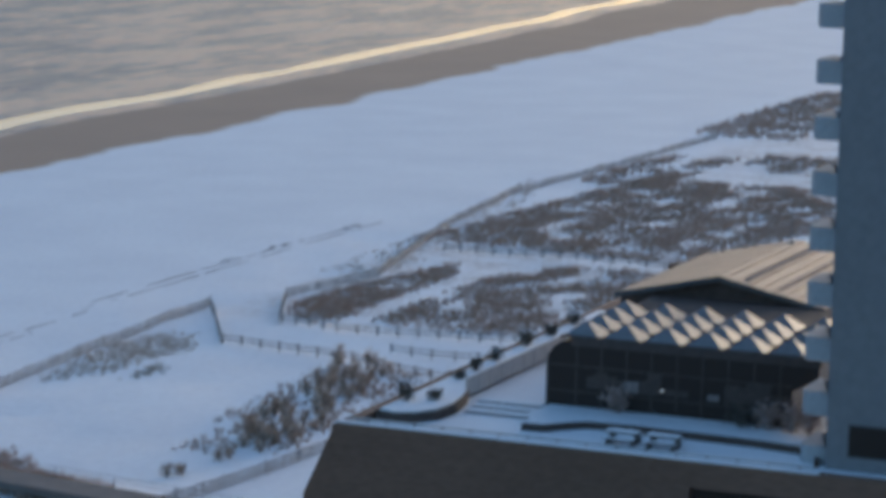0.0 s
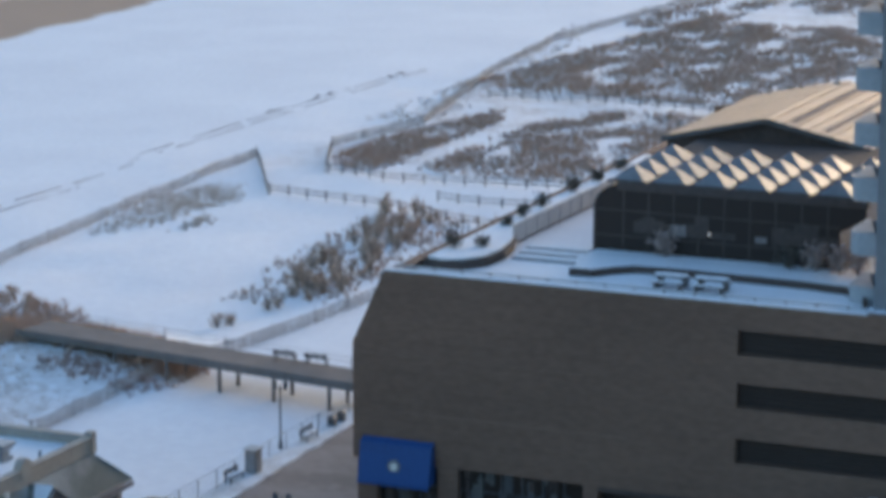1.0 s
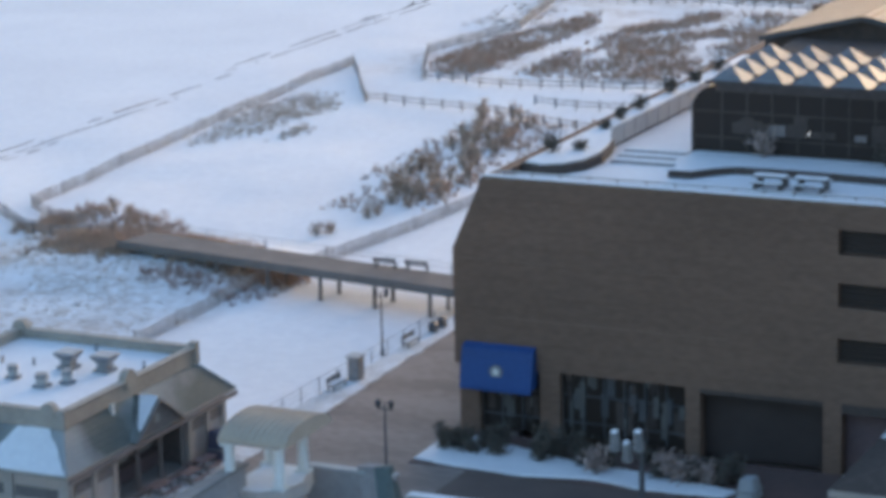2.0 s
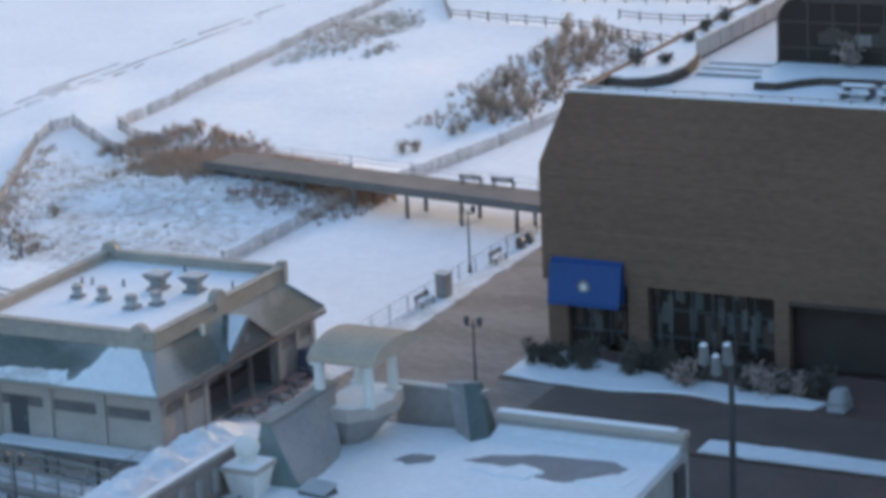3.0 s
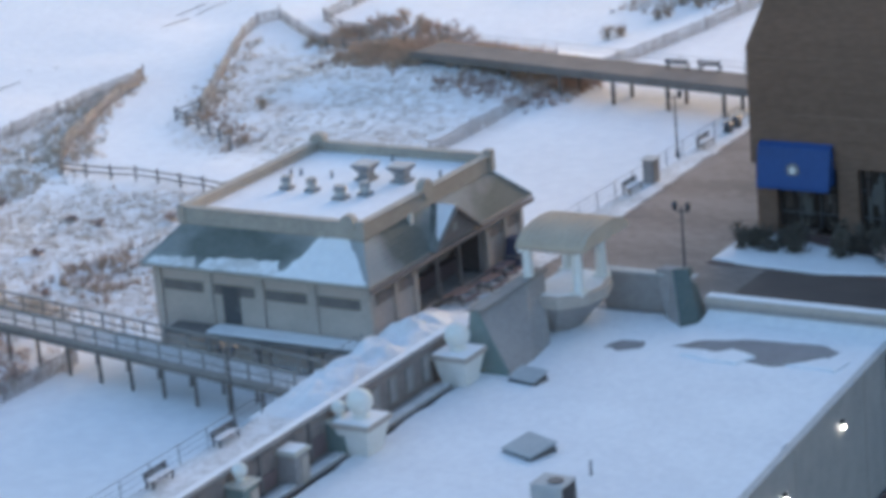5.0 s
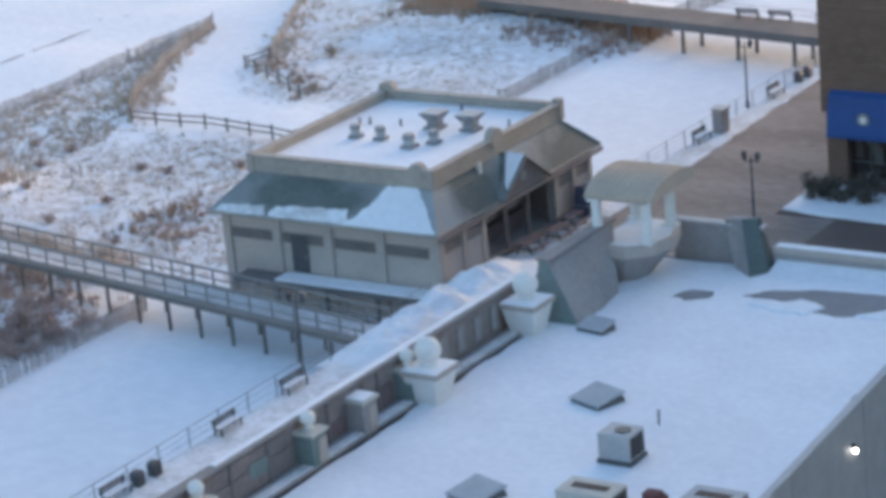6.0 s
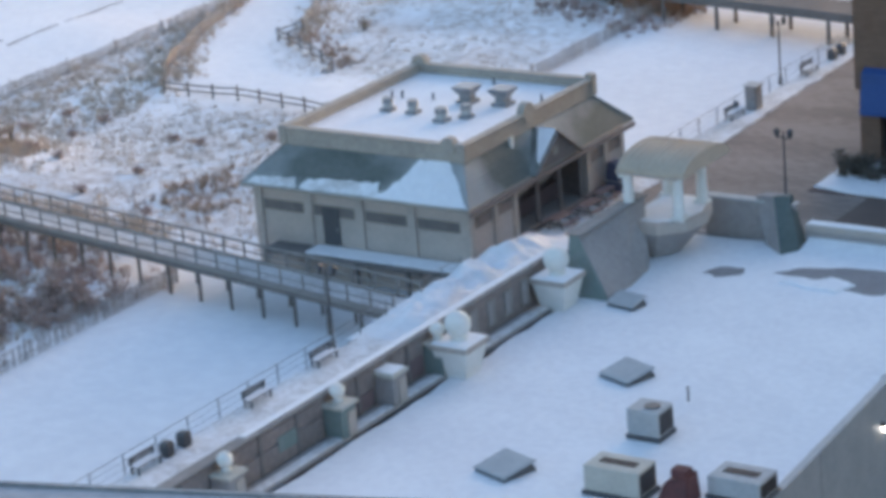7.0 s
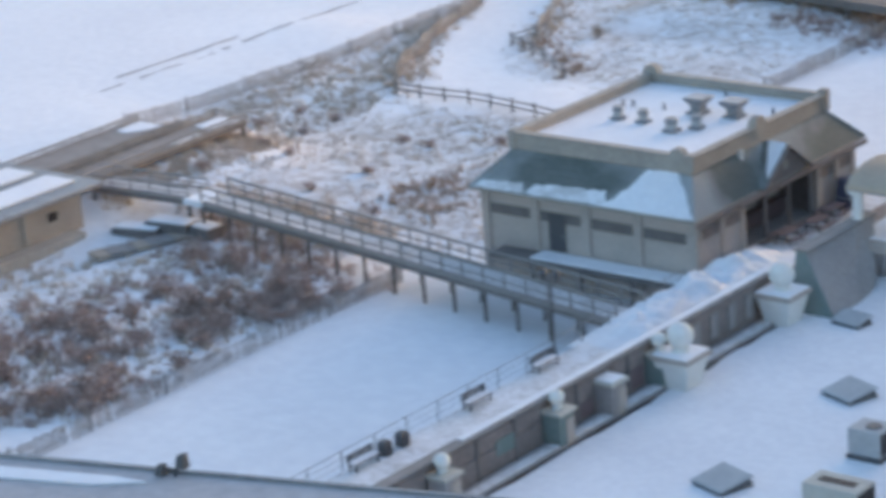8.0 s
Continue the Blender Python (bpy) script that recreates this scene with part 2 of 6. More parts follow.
# ---- mesh helpers ----
def part(name, bm, material, parent=None, label="", smooth=False):
    """Links a bmesh as one mesh object, under a thing or part if one is given."""
    me = bpy.data.meshes.new(name)
    bm.to_mesh(me)
    bm.free()
    if smooth:
        for p in me.polygons:
            p.use_smooth = True
    me.materials.append(material)
    ob = new(name, me)
    if parent is not None:
        ob.parent = parent
        ob.matrix_parent_inverse = parent.matrix_basis.inverted() if parent.parent is None else Matrix()
    if label:
        ob["label"] = label
    return ob


def thing(name, at, label, category, group="", kind=""):
    """An empty at a thing's base, to parent its parts."""
    ob = new(name)
    ob.empty_display_size = 0.2
    ob.matrix_basis = Matrix.Translation(at)
    return tagged(ob, label, category, group, kind)


def bx(bm, x0, x1, y0, y1, z0, z1, bevel=0.0):
    r = bmesh.ops.create_cube(bm, size=1, matrix=Matrix.LocRotScale(((x0 + x1) / 2, (y0 + y1) / 2, (z0 + z1) / 2), None, (abs(x1 - x0), abs(y1 - y0), abs(z1 - z0))))
    if bevel:
        es = list({e for v in r["verts"] for e in v.link_edges})
        bmesh.ops.bevel(bm, geom=es, offset=bevel, segments=2, affect="EDGES", profile=0.6)
    return bm


def box(*a, bevel=0.0):
    return bx(bmesh.new(), *a, bevel=bevel)


def bar(bm, p, q, w, h=None, up=(0, 0, 1)):
    """A square bar from p to q, w wide and h high."""
    p, q = Vector(p), Vector(q)
    d = q - p
    z = d.normalized()
    x = z.cross(Vector(up))
    if x.length < 1e-4:
        x = Vector((1, 0, 0))
    x.normalize()
    y = z.cross(x)
    rot = Matrix((x, y, z)).transposed().to_4x4()
    bmesh.ops.create_cube(bm, size=1, matrix=Matrix.Translation((p + q) / 2) @ rot @ Matrix.Diagonal((w, h or w, d.length, 1)))
    return bm


def cyl(bm, p, q, r0, r1=None, seg=10):
    p, q = Vector(p), Vector(q)
    d = q - p
    m = Matrix.Translation((p + q) / 2) @ d.to_track_quat("Z", "Y").to_matrix().to_4x4()
    bmesh.ops.create_cone(bm, cap_ends=True, segments=seg, radius1=r0, radius2=r0 if r1 is None else r1, depth=d.length, matrix=m)
    return bm


def ball(bm, c, r, seg=16):
    bmesh.ops.create_uvsphere(bm, u_segments=seg, v_segments=seg // 2 + 2, radius=r, matrix=Matrix.Translation(c))
    return bm


def prism(bm, pts, a0, a1, axis="z"):
    """A polygon pushed out from a0 to a1 along an axis; the points give the two other coordinates in order."""
    def at(u, v, w):
        return {"z": (u, v, w), "y": (u, w, v), "x": (w, u, v)}[axis]
    lo = [bm.verts.new(at(u, v, a0)) for u, v in pts]
    hi = [bm.verts.new(at(u, v, a1)) for u, v in pts]
    bm.faces.new(lo), bm.faces.new(hi)
    for i in range(len(pts)):
        j = (i + 1) % len(pts)
        bm.faces.new((lo[i], lo[j], hi[j], hi[i]))
    bmesh.ops.recalc_face_normals(bm, faces=bm.faces)
    return bm


def solid(bm, quads_lo, quads_hi):
    """A closed body between two rings of the same number of corners."""
    lo, hi = [bm.verts.new(p) for p in quads_lo], [bm.verts.new(p) for p in quads_hi]
    bm.faces.new(lo), bm.faces.new(hi)
    for i in range(len(lo)):
        j = (i + 1) % len(lo)
        bm.faces.new((lo[i], lo[j], hi[j], hi[i]))
    bmesh.ops.recalc_face_normals(bm, faces=bm.faces)
    return bm


def mesh_of(name, verts, faces, material):
    me = bpy.data.meshes.new(name)
    me.from_pydata(verts, [], faces)
    me.materials.append(material)
    return new(name, me)


# ---- ground, sea and shore ----
SAND = -2.2


def ground_height(x, y):
    """Beach level: flat by the boardwalk, soft dunes, falling to the tide line."""
    z = SAND
    if x < -98:
        k = min(1.0, (-98 - x) / 8) * max(0.0, min(1.0, (150 + x) / 12 + 1))
        z += 0.28 * k * (noise.noise(Vector((x * 0.13, y * 0.09, 0))) + 0.4 * noise.noise(Vector((x * 0.4, y * 0.4, 5))))
    z += 1.9 * math.exp(-((x + 129.5) / 7.0) ** 2 - ((y - 122) / 11.0) ** 4)
    z += 1.35 * math.exp(-((x + 113.5) / 11.0) ** 4 - ((y - 179.5) / 8.0) ** 4)
    if x < -150:
        z -= min(1.6, (-150 - x) * 0.013)
    return z


def soft(v, a, b):
    return max(0.0, min(1.0, (v - a) / (b - a)))


def to_line(x, y, pts):
    """Distance in the plan from a point to a line of several legs."""
    best = 1e9
    for (xa, ya), (xb, yb) in zip(pts, pts[1:]):
        dx, dy = xb - xa, yb - ya
        f = max(0.0, min(1.0, ((x - xa) * dx + (y - ya) * dy) / (dx * dx + dy * dy)))
        best = min(best, math.hypot(x - xa - f * dx, y - ya - f * dy))
    return best


SNOW_PATHS = (([(-146, 200), (-136.5, 180), (-131.5, 164), (-124, 154), (-110, 151.5), (-99, 150)], 3.9), ([(-135, 257.5), (-118, 256.5), (-95, 250)], 5.0))


def thin_snow(x, y):
    """How scoured the snow is: full on the dunes, none on the beach, the strip and the paths."""
    k = soft(x, -140.5, -136) * soft(-x, 100, 104) * max(soft(-y, -190, -180), soft(y, 262, 274))
    for pts, half in SNOW_PATHS:
        k *= soft(to_line(x, y, pts), half - 0.8, half + 1.2)
    return k


def build_ground():
    xs = [-6000, -2500, -1200, -600, -420, -340, -300, -280] + [-270 + 6 * i for i in range(20)] + [-150 + 1.5 * i for i in range(47)] + [-66, -40, 0, 60, 200, 800, 2500, 6000]
    xs = sorted(set(xs))
    ys = [-6000, -2000, -600, -200, -60, 0, 40] + [60 + 2.0 * i for i in range(170)] + [420, 450, 490, 540, 600, 700, 850, 1100, 1600, 2600, 4500, 7000]
    vs, fs = [], []
    for y in ys:
        for x in xs:
            vs.append((x, y, ground_height(x, y) if x > -600 else -9.0))
    w = len(xs)
    for j in range(len(ys) - 1):
        for i in range(w - 1):
            fs.append((j * w + i, j * w + i + 1, (j + 1) * w + i + 1, (j + 1) * w + i))
    g = mesh_of("ground", vs, fs, BEACH)
    at = g.data.attributes.new("thin_snow", "FLOAT", "POINT")
    for i, (x, y, _) in enumerate(vs):
        at.data[i].value = thin_snow(x, y) if -145 < x < -95 and 40 < y < 700 else 0.0
    for p in g.data.polygons:
        p.use_smooth = True
    return tagged(g, "snow-covered sandy beach with bare wet sand along the tide line", "beach", kind="structure")


build_ground()


def shore_x(y):
    return -226 - 0.094 * min(y, 1200) + 7 * noise.noise(Vector((y * 0.012, 3, 0))) + 2.5 * noise.noise(Vector((y * 0.05, 9, 0)))


def build_sea():
    ys = [-6000, -1500, -300] + [20 * i for i in range(0, 80)] + [1700, 2100, 3000, 4500, 7000]
    vs, fs, fv, ff = [], [], [], []
    for y in ys:
        e = shore_x(y)
        vs += [(e + 14, y, -3.95), (e, y, -3.55), (e - 30, y, -3.5), (-6000, y, -3.5)]
        r = 6.5 + 4.5 * noise.noise(Vector((y * 0.03, 1, 4)))
        fv += [(e + 0.3, y, -3.53), (e - r * 0.5, y, -3.40), (e - r, y, -3.48)]
    for j in range(len(ys) - 1):
        for i in range(3):
            fs.append((4 * j + i, 4 * j + i + 1, 4 * j + i + 5, 4 * j + i + 4))
        for i in range(2):
            ff.append((3 * j + i, 3 * j + i + 1, 3 * j + i + 4, 3 * j + i + 3))
    sea = tagged(mesh_of("water", vs, fs, SEA), "choppy sea water with the reflected evening glow put into its colour", "sea", kind="structure")
    surf = tagged(mesh_of("surf", fv, ff, GLOW_SWASH), "thin line of surf at the waterline, coloured orange for the sunset reflection", "surf", kind="stuff")
    # broken lines of swell further out
    random.seed(5)
    rv, rf = [], []
    for k in range(70):
        y0, off, ln, h = random.uniform(250, 1300), random.uniform(12, 120), random.uniform(15, 60), random.uniform(0.2, 0.45)
        n0 = len(rv)
        for i in range(7):
            f = i / 6
            y = y0 + ln * f
            e = shore_x(y) - off
            hh = h * math.sin(math.pi * (0.08 + 0.84 * f))
            rv += [(e + 2.2, y, -3.52), (e, y, -3.5 + hh), (e - 3.5, y, -3.52)]
        for i in range(6):
            a = n0 + 3 * i
            rf += [(a, a + 1, a + 4, a + 3), (a + 1, a + 2, a + 5, a + 4)]
    tagged(mesh_of("swell", rv, rf, SEA), "low broken ridges of swell in the glow-tinted sea colour", "waves", kind="stuff")


build_sea()


# ---- grass and shrubs ----
def tufts(name, area, count, material, height, label, seed, blades=12, width=0.07, spread=0.35, category="grass", holes=0.0):
    """Grass clumps over a polygon of the plan, thinned by a soft noise so that snow shows between them."""
    rng = random.Random(seed)
    xs, ys = [p[0] for p in area], [p[1] for p in area]
    verts, faces, made, tries = [], [], 0, 0
    while made < count and tries < count * 30:
        tries += 1
        x, y = rng.uniform(min(xs), max(xs)), rng.uniform(min(ys), max(ys))
        inside = False
        for i in range(len(area)):
            (xa, ya), (xb, yb) = area[i], area[i - 1]
            if (ya > y) != (yb > y) and x < (xb - xa) * (y - ya) / (yb - ya) + xa:
                inside = not inside
        if not inside or noise.noise(Vector((x * 0.22, y * 0.12, seed))) < holes + rng.uniform(-0.25, 0.25):
            continue
        if any(to_line(x, y, pts) < half - 0.9 for pts, half in SNOW_PATHS):
            continue
        made += 1
        x, y = x + rng.gauss(0, 0.5), y + rng.gauss(0, 1.0)
        z = ground_height(x, y) - 0.03
        h0 = height * rng.uniform(0.55, 1.25)
        for _ in range(blades):
            a, s = rng.uniform(0, 6.283), rng.uniform(0, spread)
            bx0, by0 = x + s * math.cos(a), y + s * math.sin(a)
            lean, b = rng.uniform(0.05, 0.6) * h0, rng.uniform(0, 6.283)
            h, w = h0 * rng.uniform(0.6, 1.1), width * rng.uniform(0.6, 1.3)
            n0 = len(verts)
            ca, sa = math.cos(b + 1.57) * w / 2, math.sin(b + 1.57) * w / 2
            verts += [(bx0 - ca, by0 - sa, z), (bx0 + ca, by0 + sa, z), (bx0 + lean * math.cos(b), by0 + lean * math.sin(b), z + h)]
            faces.append((n0, n0 + 1, n0 + 2))
    return tagged(mesh_of(name, verts, faces, material), label, category, kind="stuff")


def shrub_mesh(seed, h, r, twigs=90, leaf=0.10):
    """A bare bush: forking stems and a ragged head of many small twig tips."""
    rng = random.Random(seed)
    bm = bmesh.new()
    tips = []
    for i in range(6):
        a = rng.uniform(0, 6.283)
        e = Vector((math.cos(a) * r * rng.uniform(0.2, 0.75), math.sin(a) * r * rng.uniform(0.2, 0.75), h * rng.uniform(0.55, 0.9)))
        cyl(bm, (0, 0, 0), e, 0.035 * h + 0.01, 0.012, 5)
        tips.append(e)
    stem = bm
    bm2 = bmesh.new()
    for i in range(twigs):
        t = rng.choice(tips)
        f = rng.uniform(0.35, 1.0)
        o = Vector((rng.gauss(0, 0.33) * r, rng.gauss(0, 0.33) * r, rng.gauss(0, 0.17) * h))
        c = t * f + o
        c.z = max(0.06, min(h * 1.05, c.z))
        d = Vector((rng.gauss(0, 1), rng.gauss(0, 1), rng.uniform(0.1, 1.6))).normalized() * leaf * rng.uniform(1.2, 3.2)
        s = d.cross(Vector((rng.gauss(0, 1), rng.gauss(0, 1), rng.gauss(0, 1)))).normalized() * leaf * 0.55
        bm2.faces.new([bm2.verts.new(c - s), bm2.verts.new(c + s), bm2.verts.new(c + d + s * 0.4), bm2.verts.new(c + d - s * 0.4)])
    return stem, bm2


SHRUB_KINDS = {}


def shrub(at, h, r, seed, label, group="", material=None, twigs=90):
    """One shrub with stems and a crown; alike shrubs share their meshes."""
    material = material or SHRUB
    twigs = int(twigs * 2.2)
    key = (round(h, 1), round(r, 1), seed % 4, material.name)
    if key not in SHRUB_KINDS:
        t = thing("shrub", (0, 0, 0), label, "shrub", group)
        st, cr = shrub_mesh(seed, h, r, twigs, 0.06 + 0.035 * h)
        part("trunk", st, DARK_WOOD, t)
        part("crown", cr, material, t)
        SHRUB_KINDS[key] = t
        t.matrix_basis = Matrix.Translation(at) @ pose(0, 0, 0, 0, 0, seed * 67 % 360)
        return t
    o = copy_thing(SHRUB_KINDS[key], Matrix.Translation(at) @ pose(0, 0, 0, 0, 0, seed * 67 % 360))
    o["label"] = label
    return o


tufts("dune_grass", [(-136, 226), (-136.8, 231.8), (-138.7, 245.8), (-137.2, 256.8), (-130.7, 246.8), (-131.3, 238.4), (-132.1, 230.3), (-134.7, 224.9)], 900, PALE_GRASS, 0.42, "dry tan beach grass poking through snow along a dune fence", 1, blades=9, width=0.055, holes=-0.4)
tufts("dune_grass", [(-128.5, 229.1), (-129.3, 235.9), (-127.5, 234.9), (-127.3, 228.6)], 60, PALE_GRASS, 0.4, "thin streak of dry grass on snow", 2)
tufts("dune_grass", [(-131.5, 187), (-117, 185), (-117, 193), (-129.5, 198)], 520, GRASS, 0.8, "dense brown dune grass beside the end of a ramp", 3, holes=-0.1)
tufts("dune_grass", [(-121, 181), (-99, 177), (-99, 183), (-121, 189)], 760, GRASS, 0.85, "brown grass and brush crowding round a wooden ramp", 4, holes=-0.25)
tufts("dune_grass", [(-125.4, 165.5), (-136.6, 188.0), (-138.0, 188.6), (-126.9, 165.8)], 130, PALE_GRASS, 0.6, "brown grass caught along a sand fence", 35, holes=-0.6)
tufts("dune_grass", [(-138.6, 173.6), (-134.8, 163.2), (-131.0, 154.2), (-126.6, 148.4), (-127.8, 148.0), (-132.2, 154.0), (-136.0, 163.0), (-139.4, 173.6)], 170, PALE_GRASS, 0.6, "brown grass drifted against a sand fence", 36, holes=-0.6)
tufts("dune_grass", [(-126.6, 164.8), (-121.6, 160.9), (-117.4, 158.2), (-117.2, 160.0), (-121.8, 162.6), (-126.2, 166.2)], 90, GRASS, 0.55, "brown grass under a rail fence", 37, holes=-0.4)
tufts("ramp_brush", [(-110, 174.2), (-99.5, 172.4), (-99.5, 174.4), (-110, 176.6)], 110, SHRUB, 0.6, "dark tangled brush against the side of a timber ramp", 33, blades=14, holes=-0.3)
tufts("dune_grass", [(-124, 179), (-114.5, 177), (-113, 184), (-124, 187)], 420, GRASS, 0.9, "brown grass over the buried end of a ramp", 34, holes=-0.3)
tufts("dune_grass", [(-133, 275), (-134, 285), (-129.1, 313.2), (-125.6, 305.7), (-125.2, 279.8), (-124.7, 269.4), (-129.2, 267.9)], 1700, GRASS, 0.6, "dense rust-brown dune grass inside a fenced dune", 5, width=0.055, holes=-0.3)
tufts("dune_grass", [(-121.4, 270), (-121.1, 285), (-120.8, 309), (-115.8, 318), (-101, 318), (-99, 290), (-101, 270)], 3300, GRASS, 0.65, "patchy rust-brown dune grass with snow between clumps", 6, width=0.055, holes=-0.1)
tufts("dune_grass", [(-142, 332), (-101, 328), (-95, 380), (-103, 412), (-137, 414)], 9500, GRASS, 0.7, "wide patch of rust-brown dune grass in snow", 7, width=0.06, holes=-0.16)
tufts("dune_grass", [(-146, 402), (-131, 402), (-131, 446), (-144, 446)], 700, GRASS, 0.9, "brown dune grass along a far fence line", 8, holes=0.0)
tufts("dune_grass", [(-129, 436), (-108, 430), (-106, 452), (-128, 456)], 600, GRASS, 1.0, "far patch of brown dune grass", 9, holes=-0.1)
tufts("dune_grass", [(-152, 486), (-132, 482), (-130, 580), (-154, 590)], 2200, GRASS, 1.2, "far brown brushy dune by the shore", 10, holes=-0.2)
tufts("dune_grass", [(-127, 152), (-104, 152), (-104, 178), (-122, 184), (-134, 188)], 2800, PALE_GRASS, 0.24, "sparse pale grass on a low snowy dune", 11, blades=6, width=0.05, holes=-0.25)
tufts("dune_grass", [(-136, 122), (-97, 121), (-98, 140), (-114, 146), (-136, 146)], 3200, PALE_GRASS, 0.32, "sparse pale grass over a snowy dune", 12, blades=7, width=0.055, holes=-0.2)
tufts("dune_grass", [(-138, 128), (-124, 128), (-126, 152), (-136, 172), (-139, 172)], 1100, PALE_GRASS, 0.45, "dense pale grass behind a sand fence", 13, holes=-0.3)
tufts("dune_grass", [(-112, 126), (-104, 126), (-104, 133), (-110, 135)], 130, GRASS, 0.65, "clump of tan grass near a pavilion", 14, holes=-0.1)
tufts("dune_grass", [(-108, 134), (-97.5, 131), (-97.5, 138), (-106, 141)], 170, GRASS, 0.85, "brown grass behind a beach pavilion", 15, holes=-0.3)
tufts("dune_grass", [(-134.5, 116), (-124, 116), (-124, 133), (-134, 133)], 1300, PALE_GRASS, 0.5, "thick pale grass between beach walkways", 16, holes=-0.4)
tufts("dune_grass", [(-122, 120), (-104, 117.8), (-106, 122), (-121, 124)], 620, PALE_GRASS, 0.7, "tan grass along a wooden ramp", 17, holes=-0.3)
tufts("dune_grass", [(-122, 84), (-100.5, 84), (-100.5, 114), (-114, 114), (-122, 108)], 900, PALE_GRASS, 0.55, "pale grass in snow between shrubs", 18, holes=-0.15)
tufts("ramp_brush", [(-120, 113.2), (-98.5, 110.6), (-98.5, 114.6), (-118, 118.6)], 260, SHRUB, 0.7, "dark tangled brush growing under and beside a timber ramp", 29, blades=14, holes=-0.3)
tufts("thicket_brush", [(-118, 78), (-100.3, 78), (-100.3, 114), (-112, 114.5), (-118, 108)], 950, SHRUB, 0.65, "reddish-brown bare brush in snow along a fence", 28, blades=14, holes=-0.04)
tufts("dune_grass", [(-112, 205), (-101, 205), (-100, 245), (-113, 246)], 500, GRASS, 0.7, "brown grass among tall bushes", 19, holes=-0.2)
tufts("dune_grass", [(-141, 300), (-133, 300), (-136, 345), (-147, 390), (-150, 388), (-143, 340)], 500, PALE_GRASS, 0.4, "thin grass drift along a fence on the beach", 20, holes=-0.2)

_r = random.Random(11)
for k in range(60):
    fy = _r.random()
    x, y = _r.uniform(-106.5, -100.5) - 7.0 * fy, 209 + 36 * fy
    shrub((x, y, ground_height(x, y) - 0.05), _r.choice([1.2, 1.7, 2.1]), _r.choice([0.5, 0.6]), k, "bare brown bush standing in snow on a dune", "dune bushes", TAN_SHRUB, 60)
for k, (x, y) in enumerate(((-105.3, 194.4), (-104.7, 195.6), (-104.4, 201.9), (-104.0, 203.0), (-104.6, 206.8), (-102.6, 206), (-102.2, 213), (-103.4, 210.5), (-127, 197), (-124, 195), (-120.7, 183), (-122.2, 168))):
    shrub((x, y, ground_height(x, y) - 0.05), (1.2, 1.0)[k % 2], (0.6, 0.5)[k % 2], k, "small bare bush standing alone in snow", "lone bushes", TAN_SHRUB)
_r = random.Random(12)
for k in range(190):
    y = _r.uniform(78, 113)
    x = -100.5 - (19.5 if y < 104 else 14.0) * _r.random() ** 1.25
    if noise.noise(Vector((x * 0.25, y * 0.25, 2))) < -0.1:
        continue
    shrub((x, y, ground_height(x, y) - 0.05), _r.choice([0.9, 1.2, 1.5]), _r.choice([0.7, 0.9, 1.1]), k, "reddish-brown bare shrub in a snowy thicket", "thicket shrubs")
_r = random.Random(13)
for k in range(22):
    x, y = _r.uniform(-135, -100), _r.uniform(122, 144)
    shrub((x, y, ground_height(x, y) - 0.05), 0.6, 0.5, k, "low grey-brown bush on a snowy dune", "dune bushes", twigs=60)


# ---- fences ----
def along(pts, step):
    """Points every step metres along a line of the plan, with the heading."""
    out = []
    for (xa, ya), (xb, yb) in zip(pts, pts[1:]):
        d = math.hypot(xb - xa, yb - ya)
        n = max(1, round(d / step))
        for i in range(n):
            out.append((xa + (xb - xa) * i / n, ya + (yb - ya) * i / n, math.atan2(yb - ya, xb - xa)))
    out.append((*pts[-1], out[-1][2]))
    return out


